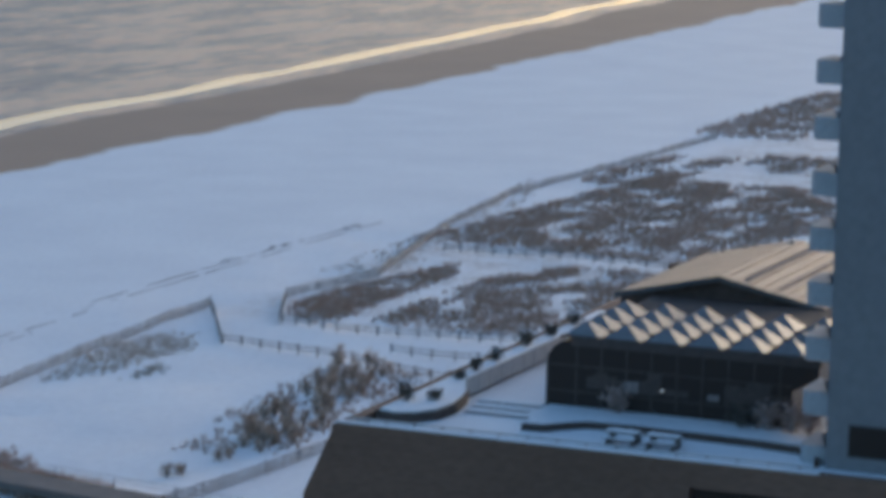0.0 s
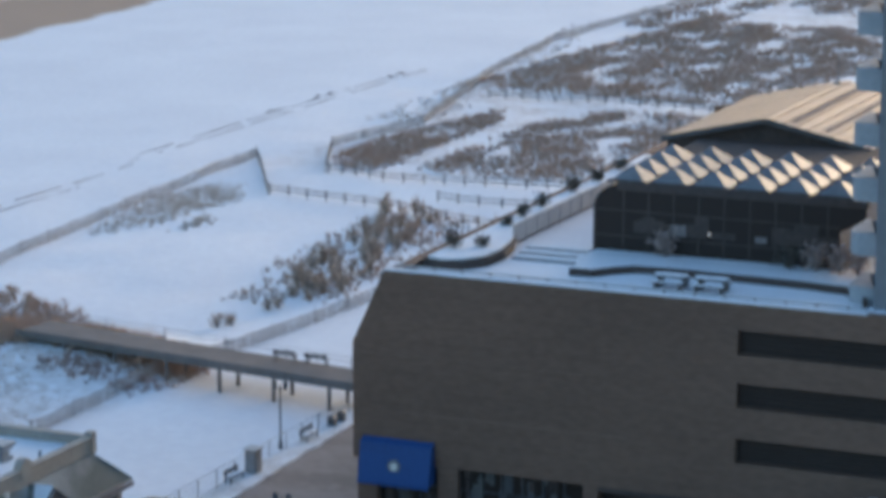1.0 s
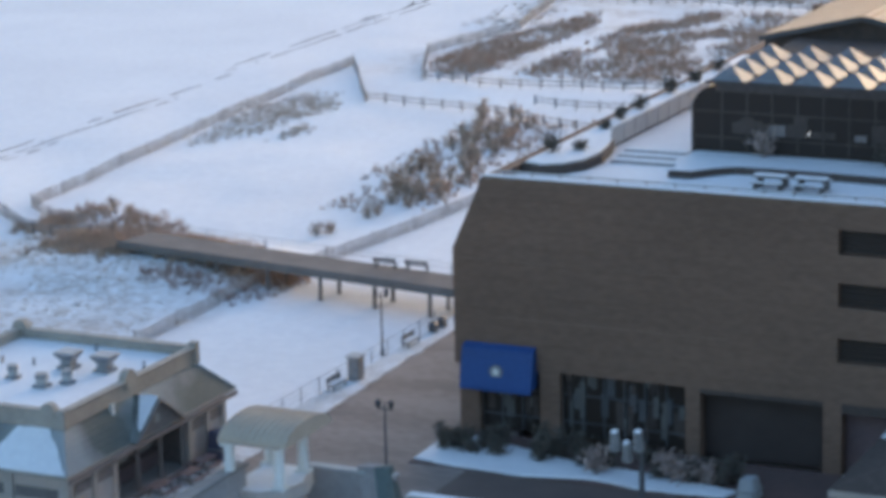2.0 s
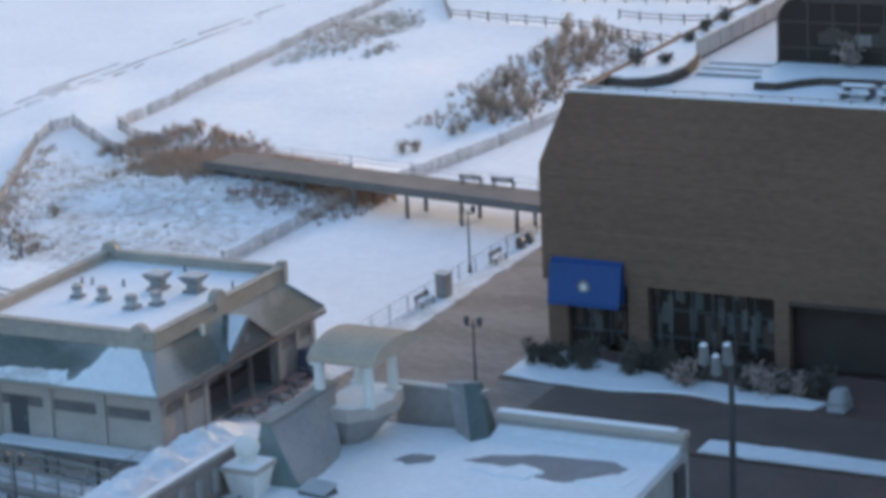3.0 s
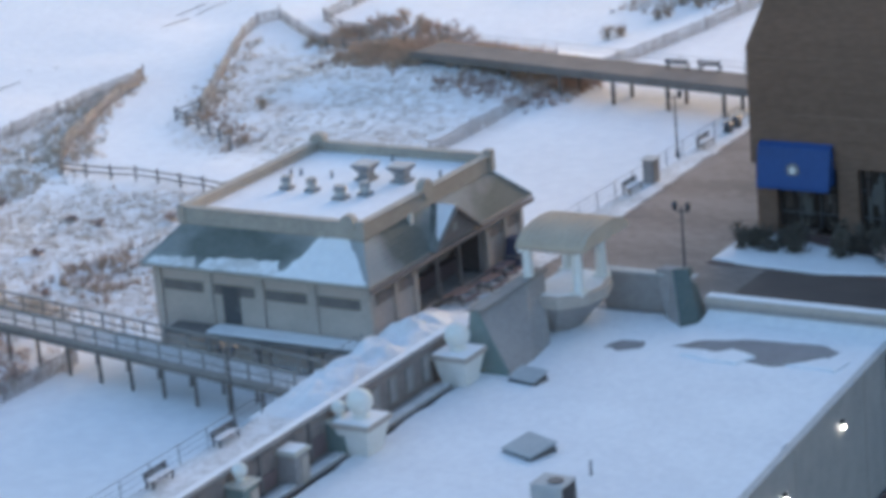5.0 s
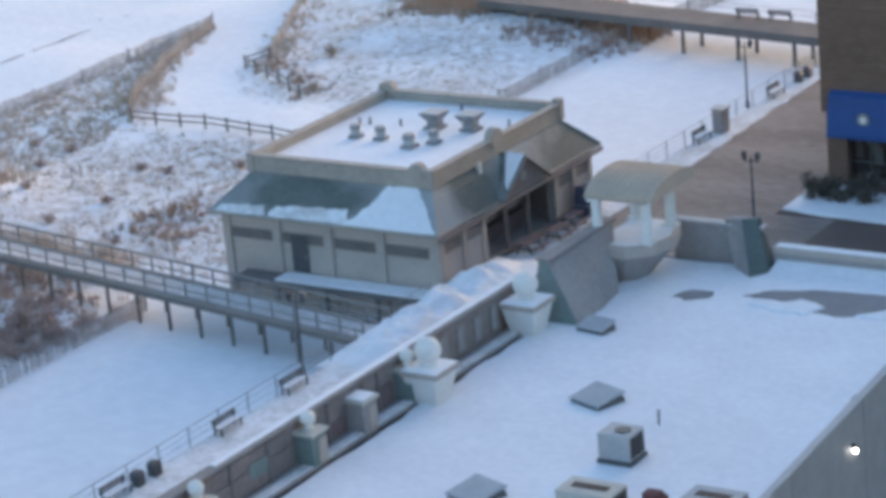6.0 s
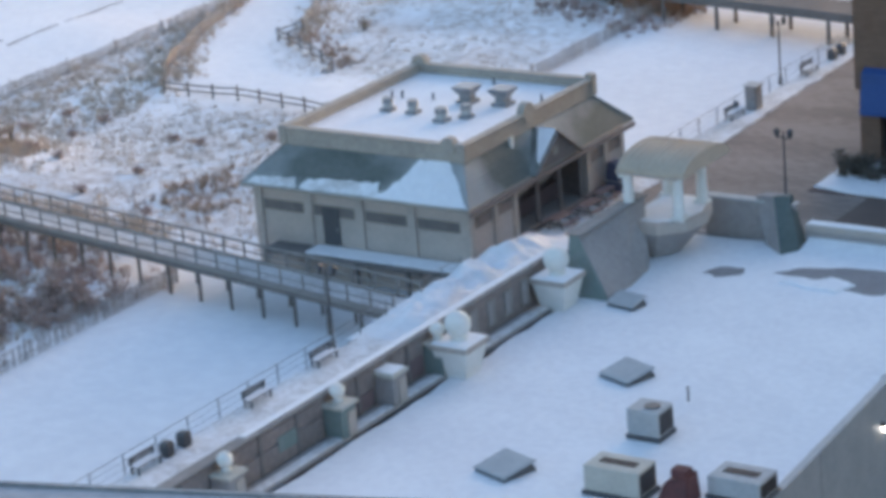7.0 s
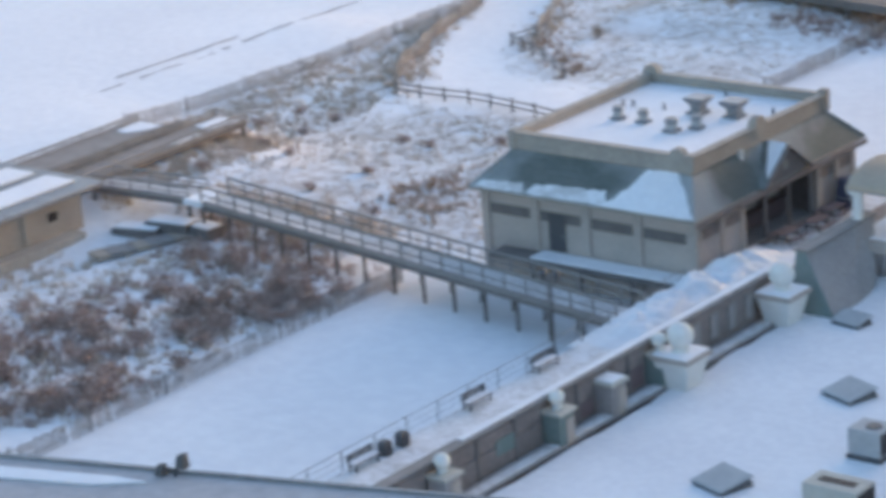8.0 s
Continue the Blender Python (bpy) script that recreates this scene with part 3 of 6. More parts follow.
def sand_fence(pts, label, height=1.15, step=0.13, seed=0):
    """Slatted sand fence: wired slats, leaning a little, on round posts."""
    rng = random.Random(seed)
    f = thing("sand_fence", (pts[0][0], pts[0][1], ground_height(*pts[0])), label, "fence", "dune fences")
    verts, faces = [], []
    for x, y, a in along(pts, step):
        if rng.random() < 0.05:
            continue
        z = ground_height(x, y) - 0.05
        h = height * rng.uniform(0.9, 1.05)
        lx, ly = rng.gauss(0, 0.03), rng.gauss(0, 0.03)
        cx, cy, nx, ny = math.cos(a) * 0.03, math.sin(a) * 0.03, -math.sin(a) * 0.008, math.cos(a) * 0.008
        n0 = len(verts)
        for zz, ox, oy in ((z, 0, 0), (z + h, lx, ly)):
            verts += [(x - cx - nx + ox, y - cy - ny + oy, zz), (x + cx - nx + ox, y + cy - ny + oy, zz), (x + cx + nx + ox, y + cy + ny + oy, zz), (x - cx + nx + ox, y - cy + ny + oy, zz)]
        faces += [(n0, n0 + 1, n0 + 5, n0 + 4), (n0 + 1, n0 + 2, n0 + 6, n0 + 5), (n0 + 2, n0 + 3, n0 + 7, n0 + 6), (n0 + 3, n0, n0 + 4, n0 + 7), (n0 + 4, n0 + 5, n0 + 6, n0 + 7)]
    me = bpy.data.meshes.new("slats")
    me.from_pydata(verts, [], faces)
    me.materials.append(SLAT)
    s = new("slats", me)
    s.parent, s.matrix_parent_inverse = f, f.matrix_basis.inverted()
    s["kind"] = "stuff"
    wires = bmesh.new()
    pl = along(pts, 6.0)
    for (xa, ya, _), (xb, yb, _) in zip(pl, pl[1:]):
        for hh in (0.3, 0.85):
            bar(wires, (xa, ya, ground_height(xa, ya) + hh * height), (xb, yb, ground_height(xb, yb) + hh * height), 0.03)
    part("wire", wires, OLD_WOOD, f)["kind"] = "stuff"
    for x, y, a in pl:
        z = ground_height(x, y)
        part("post", cyl(bmesh.new(), (x, y, z - 0.3), (x + rng.gauss(0, 0.03), y, z + height * 1.12), 0.055, 0.045, 6), OLD_WOOD, f)
    return f


sand_fence([(-134.7, 195.9), (-137.5, 225), (-141.6, 271.5)], "long slatted sand fence along the seaward side of a dune", seed=1)
sand_fence([(-141.6, 271.5), (-136.3, 262.5), (-129.4, 250.6)], "slatted sand fence turning inland beside a beach path", seed=2)
sand_fence([(-134.7, 195.9), (-130.5, 192.3), (-124.2, 190.2)], "end of a slatted sand fence curving into brown grass", seed=3)
sand_fence([(-129.5, 264.6), (-136.3, 280.2), (-133.3, 299.8), (-137.7, 319.7), (-143, 345), (-148, 382), (-146.4, 417.5), (-145.4, 480)], "grey slatted sand fence running far along the dunes", seed=4)
sand_fence([(-101.6, 159.5), (-101.4, 177), (-100.1, 186.5), (-98.5, 199), (-97.7, 210), (-97.2, 250)], "straight slatted fence between dunes and the beach strip", seed=5)
sand_fence([(-98.2, 60), (-99.0, 95), (-99.1, 115.2)], "grey slatted fence along a shrub thicket", seed=6)
sand_fence([(-126.8, 166.0), (-132.2, 176.6), (-138.3, 188.4), (-139.6, 192.5), (-138.9, 195)], "slatted sand fence round the end of a low dune", seed=7)
sand_fence([(-138.9, 195), (-133.9, 190.8), (-127.9, 186)], "short leaning sand fence on a dune corner", seed=8)
sand_fence([(-138.7, 132), (-137.4, 150), (-138.5, 174.1)], "pale slatted sand fence at the seaward edge of a dune", seed=9)
sand_fence([(-138.5, 174.1), (-134.7, 163), (-130.8, 153.9), (-126.4, 148)], "brown slatted sand fence beside a snowy path", seed=10)


def rail_fence(pts, label, step=2.4, height=1.0):
    """Post-and-rail fence of round timber with two rails."""
    f = thing("rail_fence", (pts[0][0], pts[0][1], ground_height(*pts[0])), label, "fence", "path fences")
    pl = along(pts, step)
    for x, y, a in pl:
        z = ground_height(x, y)
        part("post", cyl(bmesh.new(), (x, y, z - 0.3), (x, y, z + height + 0.12), 0.09, 0.08, 7), DARK_WOOD, f)
    for (xa, ya, _), (xb, yb, _) in zip(pl, pl[1:]):
        for hh in (0.45, 0.88):
            b = bar(bmesh.new(), (xa, ya, ground_height(xa, ya) + hh * height), (xb, yb, ground_height(xb, yb) + hh * height), 0.09, 0.12)
            part("rail", b, OLD_WOOD, f)
    return f


rail_fence([(-129.2, 250.6), (-114.9, 248.3), (-98, 241.5)], "timber post-and-rail fence along a snowy beach path")
rail_fence([(-129.3, 265), (-121.3, 262), (-101, 264.8)], "timber post-and-rail fence below a grassy dune")
rail_fence([(-111.7, 254.8), (-106.4, 253.2), (-99, 254.1)], "short post-and-rail fence in the middle of a path")
rail_fence([(-134.6, 323.7), (-121.2, 324.6), (-97, 322.9)], "far timber rail fence across snowy dunes")
rail_fence([(-127.9, 186), (-124, 185.4), (-119.5, 185.2)], "short rail fence leading to a wooden ramp")
rail_fence([(-126.4, 148), (-119.7, 148.2), (-110.5, 146.6)], "timber rail fence along a snowy path behind a pavilion")
rail_fence([(-126.8, 166), (-127.2, 163.3), (-121.7, 160.1), (-117.5, 157)], "rail fence at the foot of a fenced dune")


def snow_tracks():
    """Pairs of wheel ruts along the beach: shallow grooves with raised dark rims."""
    for x0, ya, yb, gap in ((-150.5, 190, 222, 1.6), (-151.5, 205, 262, 1.7), (-154.6, 262, 345, 1.7), (-152.3, 385, 408, 1.7), (-150.6, 138, 176, 1.7)):
        for s in (0, 1):
            rng = random.Random(x0 * 7 + s)
            vs, fs = [], []
            n = int((yb - ya) / 1.2)
            for i in range(n + 1):
                y = ya + (yb - ya) * i / n
                x = x0 + s * gap + 0.4 * noise.noise(Vector((y * 0.05, x0, 0)))
                w = 0.16 + 0.10 * noise.noise(Vector((y * 0.3, x0, s)))
                if i in (0, n):
                    w = 0.02
                vs += [(x - w, y, ground_height(x, y) + 0.012), (x + w, y, ground_height(x, y) + 0.012)]
            for i in range(n):
                if noise.noise(Vector((i * 0.11, x0, s * 3.0))) > -0.25:
                    fs.append((2 * i, 2 * i + 1, 2 * i + 3, 2 * i + 2))
            tagged(mesh_of("wheel_track", vs, fs, GRAVEL_ROOF), "dark wheel rut pressed into beach snow", "track", kind="stuff")


snow_tracks()
for k, (x, y, l) in enumerate(((-155.4, 303, 5), (-155.2, 316, 7), (-154.4, 338, 6), (-151.8, 398, 8))):
    b = bmesh.new()
    for i in range(5):
        bmesh.ops.create_icosphere(b, subdivisions=2, radius=0.5, matrix=Matrix.LocRotScale((x + 0.5 * math.sin(i * 2.1 + k), y + (i - 2) * l / 5, ground_height(x, y)), None, (0.7, l / 7, 0.16)))
    tagged(part("driftwood_wrack", b, DARK_WOOD, smooth=True), "low dark line of wrack lying on beach snow", "wrack")
# ---- boardwalk, street and garden ----
tagged(part("boardwalk", box(-80.0, -64.6, -60, 640, -0.35, 0.0), BOARDS), "broad weathered brown timber boardwalk swept clear of snow", "boardwalk", kind="structure")


def snow_strip(name, pts, z, label, height=0.1, mat_=None, seed=0, res=1.0):
    """A lying sheet of snow with a soft ragged edge and rounded rim over a polygon of the plan."""
    bm = bmesh.new()
    dense = []
    for i in range(len(pts)):
        (xa, ya), (xb, yb) = pts[i], pts[(i + 1) % len(pts)]
        n = max(1, int(math.hypot(xb - xa, yb - ya) / res))
        for k in range(n):
            x, y = xa + (xb - xa) * k / n, ya + (yb - ya) * k / n
            dense.append((x + 0.22 * noise.noise(Vector((x * 0.9, y * 0.9, seed))), y + 0.22 * noise.noise(Vector((x * 0.9, y * 0.9, seed + 7)))))
    cx, cy = sum(p[0] for p in dense) / len(dense), sum(p[1] for p in dense) / len(dense)
    def ring(zz, ins):
        out = []
        for x, y in dense:
            d = math.hypot(x - cx, y - cy) or 1
            out.append((x - (x - cx) / d * ins, y - (y - cy) / d * ins, zz))
        return out
    rings = [[bm.verts.new(p) for p in ring(z - 0.01, 0)], [bm.verts.new(p) for p in ring(z + height * 0.7, 0.05)], [bm.verts.new(p) for p in ring(z + height, 0.16)]]
    for a, b in zip(rings, rings[1:]):
        for i in range(len(a)):
            j = (i + 1) % len(a)
            bm.faces.new((a[i], a[j], b[j], b[i]))
    bm.faces.new(rings[-1])
    bmesh.ops.recalc_face_normals(bm, faces=bm.faces)
    return tagged(part(name, bm, mat_ or SNOW), label, "snow", kind="stuff")


snow_strip("snow_strip", [(-79.9, 40), (-77.6, 40), (-77.7, 144), (-78.5, 165), (-78.9, 230), (-79.9, 230)], 0, "strip of trodden snow along the boardwalk railing", 0.06, DIRTY_SNOW, 1, 0.8)


def snowbank():
    """A ploughed heap of snow against the ramp foot."""
    vs, fs = [], []
    nx, ny = 30, 110
    for j in range(ny + 1):
        for i in range(nx + 1):
            u, v = i / nx, j / ny
            x, y = -80.6 + 4.0 * u, 106.5 + 18.5 * v
            prof = math.sin(math.pi * u) ** 0.8 * min(1, 4 * v, 5 * (1 - v))
            h = prof * (0.9 + 0.6 * noise.noise(Vector((x * 0.9, y * 0.6, 3))) + 0.22 * noise.noise(Vector((x * 1.7, y * 1.7, 8))) + 0.07 * noise.noise(Vector((x * 4.5, y * 4.5, 2))))
            vs.append((x, y, max(h, 0) + (-0.02 if prof > 0 else -0.06)))
    for j in range(ny):
        for i in range(nx):
            a = j * (nx + 1) + i
            fs.append((a, a + 1, a + nx + 2, a + nx + 1))
    o = tagged(mesh_of("snowbank", vs, fs, SNOW), "lumpy ploughed snowbank heaped on the boardwalk edge", "snowbank", kind="stuff")
    for p in o.data.polygons:
        p.use_smooth = True


snowbank()


def boardwalk_railing():
    f = thing("boardwalk_railing", (-80.05, 60, 0), "thin grey metal pipe railing along the boardwalk edge", "railing")
    for side in ((56, 109.6), (113.2, 117), (137.5, 172), (177, 260)):
        n = round((side[1] - side[0]) / 2.4)
        for i in range(n + 1):
            y = side[0] + (side[1] - side[0]) * i / n
            part("post", cyl(bmesh.new(), (-80.05, y, -0.3), (-80.05, y, 1.08), 0.035, 0.035, 6), METAL, f)
        for h in (1.05, 0.7, 0.35):
            part("rail", cyl(bmesh.new(), (-80.05, side[0], h), (-80.05, side[1], h), 0.025 if h > 1 else 0.015, None, 6), METAL, f)


boardwalk_railing()


def street_lamp(at, label, h=4.6):
    t = thing("street_lamp", at, label, "street lamp", "boardwalk lamps")
    x, y, z = at
    part("base", cyl(bmesh.new(), at, (x, y, z + 0.55), 0.16, 0.11, 10), DARK_METAL, t)
    part("pole", cyl(bmesh.new(), (x, y, z + 0.5), (x, y, z + h - 0.3), 0.075, 0.055, 8), DARK_METAL, t)
    arm = bmesh.new()
    bar(arm, (x - 0.5, y, z + h - 0.45), (x + 0.5, y, z + h - 0.45), 0.06)
    bar(arm, (x, y, z + h - 0.5), (x, y, z + h - 0.1), 0.06)
    part("cross_arm", arm, DARK_METAL, t)
    for s in (-0.42, 0.42):
        hd = cyl(bmesh.new(), (x + s, y, z + h - 0.42), (x + s, y, z + h - 0.05), 0.10, 0.2, 8)
        cyl(hd, (x + s, y, z + h - 0.05), (x + s, y, z + h + 0.12), 0.21, 0.05, 8)
        part("lantern", hd, DARK_METAL, t)
    return t


street_lamp((-80.2, 104.9, 0), "tall dark double-headed street lamp at the boardwalk railing")
street_lamp((-80.2, 156.7, 0), "tall dark double-headed street lamp by the snowy boardwalk edge")
street_lamp((-68.4, 133.7, 0), "dark double-headed street lamp on bare boardwalk planks")


def bench(at, turn, label, group="boardwalk benches", mat_=None):
    t = thing("bench", at, label, "bench", group)
    t.matrix_basis = pose(*at, 0, 0, turn)
    m = t.matrix_basis.copy()
    def p(name, bm, material):
        bmesh.ops.transform(bm, matrix=m, verts=bm.verts)
        part(name, bm, material, t)
    for i in range(3):
        p("seat_slat", box(-0.95, 0.95, -0.22 + 0.16 * i, -0.09 + 0.16 * i, 0.42, 0.46), mat_ or DARK_WOOD)
    for i in range(2):
        p("back_slat", box(-0.95, 0.95, 0.26, 0.30, 0.55 + 0.18 * i, 0.68 + 0.18 * i), mat_ or DARK_WOOD)
    for s in (-0.8, 0.8):
        b = bmesh.new()
        bx(b, s - 0.04, s + 0.04, -0.2, 0.26, 0.36, 0.42)
        bx(b, s - 0.04, s + 0.04, -0.2, -0.12, 0, 0.4)
        bx(b, s - 0.04, s + 0.04, 0.22, 0.30, 0, 0.88)
        p("leg_frame", b, DARK_METAL)
    p("snow_cap", box(-0.9, 0.9, -0.2, 0.2, 0.46, 0.50, bevel=0.02), SNOW)
    return t


for y in (88.6, 97.4, 103.1, 148.7, 159.6, 168.5):
    bench((-79.45, y, 0), 90, "dark slatted bench facing the boardwalk from its railing")
for x in (-90.9, -88.2):
    bench((x, 178.6, 0), 180, "dark slatted bench on a raised wooden ramp", "ramp benches")


def trash_bin(at):
    t = thing("trash_bin", at, "square dark litter bin with a hooded lid on trodden snow", "litter bin", "litter bins")
    x, y, z = at
    part("body", box(x - 0.27, x + 0.27, y - 0.27, y + 0.27, z, z + 0.62, bevel=0.03), DARK_METAL, t)
    b = solid(bmesh.new(), [(x - 0.3, y - 0.3, z + 0.62), (x + 0.3, y - 0.3, z + 0.62), (x + 0.3, y + 0.3, z + 0.62), (x - 0.3, y + 0.3, z + 0.62)],
              [(x - 0.2, y - 0.2, z + 0.8), (x + 0.2, y - 0.2, z + 0.8), (x + 0.2, y + 0.2, z + 0.8), (x - 0.2, y + 0.2, z + 0.8)])
    part("lid", b, DARK_METAL, t)


for y in (90.2, 91.5, 163.2, 164.6):
    trash_bin((-79.5, y, 0))


def utility_cabinet():
    t = thing("utility_cabinet", (-79.2, 151, 0), "tall grey-green utility cabinet by the boardwalk railing", "cabinet")
    part("body", box(-79.65, -78.85, 150.5, 151.4, 0, 1.6, bevel=0.04), METAL, t)
    part("door", box(-79.55, -78.95, 150.46, 150.5, 0.12, 1.45), METAL, t)
    part("cap", box(-79.75, -78.75, 150.4, 151.5, 1.6, 1.7, bevel=0.03), HVAC_GREY, t)


utility_cabinet()

# street side
tagged(part("road", box(-64.6, 80, 130.4, 136.6, -0.3, 0.0), ASPHALT), "dark damp asphalt drive running beside the brown building", "road", kind="structure")
tagged(part("pavement", box(-64.6, 80, 128.2, 130.4, -1.8, 0.06), ASPHALT), "raised dark kerb walk between drive and plaza", "pavement", kind="structure")
snow_strip("snow_strip", [(-52.5, 128.4), (-20, 128.3), (-20, 130.2), (-40, 130.0), (-52.5, 130.3)], 0.06, "long strip of ploughed snow on a kerb", 0.16, SNOW, 4)
_b = prism(bmesh.new(), [(40, -2.3), (128.2, -2.3), (128.2, -0.1), (112.0, -1.6), (40, -1.6)], -47.2, 80, "x")
tagged(part("plaza", _b, BRICK_PAVE), "dark red brick paved plaza, damp and swept", "plaza", kind="structure")
tagged(part("service_yard", prism(bmesh.new(), [(115.7, -2.3), (128.2, -2.3), (128.2, -0.1), (115.7, -1.25)], -64.6, -47.2, "x"), ASPHALT), "dark asphalt lane behind a low roof", "road", kind="structure")
snow_strip("snow_strip", [(-48.6, 117.6), (-45.4, 117.0), (-44.6, 118.6), (-46.2, 119.3), (-48.9, 119.2)], -1.02, "trodden snow on paving behind a low shop", 0.14, DIRTY_SNOW, 15, 0.6)
_b = prism(bmesh.new(), [(-41.5 - 3.2 * math.cos(a * 0.2), 106.5 + 4.5 * math.sin(a * 0.2)) for a in range(-8, 9)] + [(-20, 111), (-20, 102)], -1.597, -1.58)
tagged(part("drive_loop", _b, ASPHALT), "dark curved asphalt patch set in brick paving", "road", kind="structure")
tagged(part("garden_bed", box(-68.4, 40, 136.6, 143.4, -0.4, 0.06), BRICK_PAVE), "raised planting bed in front of the brown building", "garden bed", kind="structure")
snow_strip("snow_cover", [(-68.4, 137.3), (-66, 136.8), (-61, 136.5), (-57.5, 137.4), (-54, 136.7), (-49, 137.0), (-48.5, 138.2), (-55, 139.5), (-60, 140.2), (-64, 141.4), (-67.4, 142.6), (-68.5, 141.6)], 0.06, "snow lying over a planting bed", 0.14, SNOW, 6, 0.7)
_r = random.Random(21)
for k in range(34):
    x = -67.5 + 19 * _r.random()
    y = 139.2 + 2.8 * _r.random() - (x + 67) * 0.05
    shrub((x, y, 0.05), _r.choice([0.9, 1.2, 1.6]), _r.choice([0.5, 0.7]), k, "dark evergreen shrub in a snowy planting bed", "garden shrubs", DEEP_SHRUB, 110)
for k, (x, y) in enumerate(((-57.2, 138.4), (-52.0, 138.6), (-50.6, 138.9), (-53.4, 139.4))):
    shrub((x, y, 0.05), 1.6, 0.9, k, "rust-brown winter shrub in a snowy bed", "garden shrubs", SHRUB, 140)


def cluster_lamp():
    x, y = -47.25, 120.3
    t = thing("cluster_lamp", (x, y, -0.9), "tall dark pole with a cluster of pale floodlights", "street lamp")
    part("pole", cyl(bmesh.new(), (x, y, -1.2), (x, y, 8.5), 0.2, 0.14, 10), DARK_METAL, t)
    part("cross_arm", bar(bmesh.new(), (x - 1.4, y, 8.3), (x + 0.1, y, 8.3), 0.1), DARK_METAL, t)
    for dx, dz in ((-1.35, 0.6), (-0.7, 0.1), (-0.1, 0.75)):
        f = part("floodlight", cyl(bmesh.new(), (x + dx, y - 0.1, 7.45 + dz), (x + dx, y - 0.25, 8.45 + dz), 0.3, 0.22, 10), METAL, t)
        part("snow_cap", cyl(bmesh.new(), (x + dx, y - 0.25, 8.45 + dz), (x + dx, y - 0.27, 8.55 + dz), 0.21, 0.1, 10), SNOW, f)


cluster_lamp()


# ---- ramps to the beach ----
def ramp(name, x0, y0, x1, y1, width, label, rails=True, rail_height=1.1, snowy=True, bay=5.4, pile=0.15):
    """A raised timber walkway on piles: deck, beams, pile pairs, and post-and-rail parapets."""
    t = thing(name, (x0, y0, 0), label, "ramp")
    d = Vector((x1 - x0, y1 - y0, 0))
    ln = d.length
    d.normalize()
    s = Vector((-d.y, d.x, 0)) * (-1 if d.x < 0 else 1)
    if s.y < 0:
        s = -s
    o = Vector((x0, y0, 0))
    def at(u, v, z):
        q = o + d * u + s * v
        return (q.x, q.y, z)
    deck = solid(bmesh.new(), [at(0, 0, -0.14), at(ln, 0, -0.14), at(ln, width, -0.14), at(0, width, -0.14)], [at(0, 0, 0), at(ln, 0, 0), at(ln, width, 0), at(0, width, 0)])
    part("deck", deck, OLD_WOOD if rails else RAMP_WOOD, t)
    for v in (0.04, width - 0.04):
        part("beam", bar(bmesh.new(), at(0, v, -0.28), at(ln, v, -0.28), 0.12, 0.3), DARK_WOOD if rails else RAMP_WOOD, t)
    snow = solid(bmesh.new(), [at(0.2, 0.18, 0.0), at(ln - 0.1, 0.18, 0.0), at(ln - 0.1, width - 0.18, 0.0), at(0.2, width - 0.18, 0.0)], [at(0.3, 0.26, 0.07), at(ln - 0.2, 0.26, 0.07), at(ln - 0.2, width - 0.26, 0.07), at(0.3, width - 0.26, 0.07)])
    if rails and snowy:
        part("snow_cover", snow, RAMP_SNOW, t, "thin trodden snow lying on the deck")
    n = round(ln / bay)
    for i in range(n + 1):
        for v in (0.1, min(width - 0.1, 2.5)):
            x, y, _ = at(ln * i / n, v, 0)
            part("support_post", cyl(bmesh.new(), (x, y, ground_height(x, y) - 0.4), (x, y, -0.2), pile + 0.01, pile, 8), DARK_WOOD, t)
    if not rails:
        part("kerb_board", bar(bmesh.new(), at(0, 0.06, 0.1), at(ln, 0.06, 0.1), 0.08, 0.22), RAMP_WOOD, t)
        for i in range(7):
            part("post", bar(bmesh.new(), at(ln * i / 6, width - 0.06, -0.3), at(ln * i / 6, width - 0.06, 0.9), 0.06), METAL, t)
        for h in (0.88, 0.5):
            part("rail", bar(bmesh.new(), at(0, width - 0.06, h), at(ln, width - 0.06, h), 0.03), METAL, t)
        return t
    n = round(ln / 1.75)
    for v in (0.06, width - 0.06):
        for i in range(n + 1):
            part("post", bar(bmesh.new(), at(ln * i / n, v, -0.3), at(ln * i / n, v, rail_height - 0.02), 0.1 if rail_height > 1 else 0.07), OLD_WOOD, t)
        for f, w in ((1.0, 0.14), (0.5, 0.07), (0.11, 0.09)):
            h = rail_height * f
            part("handrail" if f == 1 else "rail", bar(bmesh.new(), at(0, v, h), at(ln, v, h), 0.06, w), OLD_WOOD, t)
    return t


ramp("beach_ramp", -80.1, 110.3, -116.2, 116.3, 2.3, "long timber beach ramp with open post-and-rail sides on piles", bay=2.7, pile=0.1)
ramp("beach_ramp", -80.1, 173.3, -115.0, 178.6, 4.3, "raised brown timber ramp on piles leading to the dunes", rails=False)
ramp("beach_walkway", -117.6, 116.6, -125.6, 116.0, 2.2, "short timber walkway linking ramp and beach decks", rail_height=0.7)
tagged(part("snow_landing", box(-117.7, -116.1, 116.2, 118.9, -0.3, 0.12, bevel=0.08), SNOW), "square landing deep in fresh snow at a ramp end", "landing")
ramp("beach_walkway", -129.3, 114.2, -129.7, 132.2, 2.9, "grey timber walkway with low rails along the dune", rail_height=0.45, snowy=False)
ramp("beach_walkway", -134.0, 114.2, -134.3, 129.0, 4.3, "grey timber walkway with low rails at the dune edge", rail_height=0.4, snowy=False)
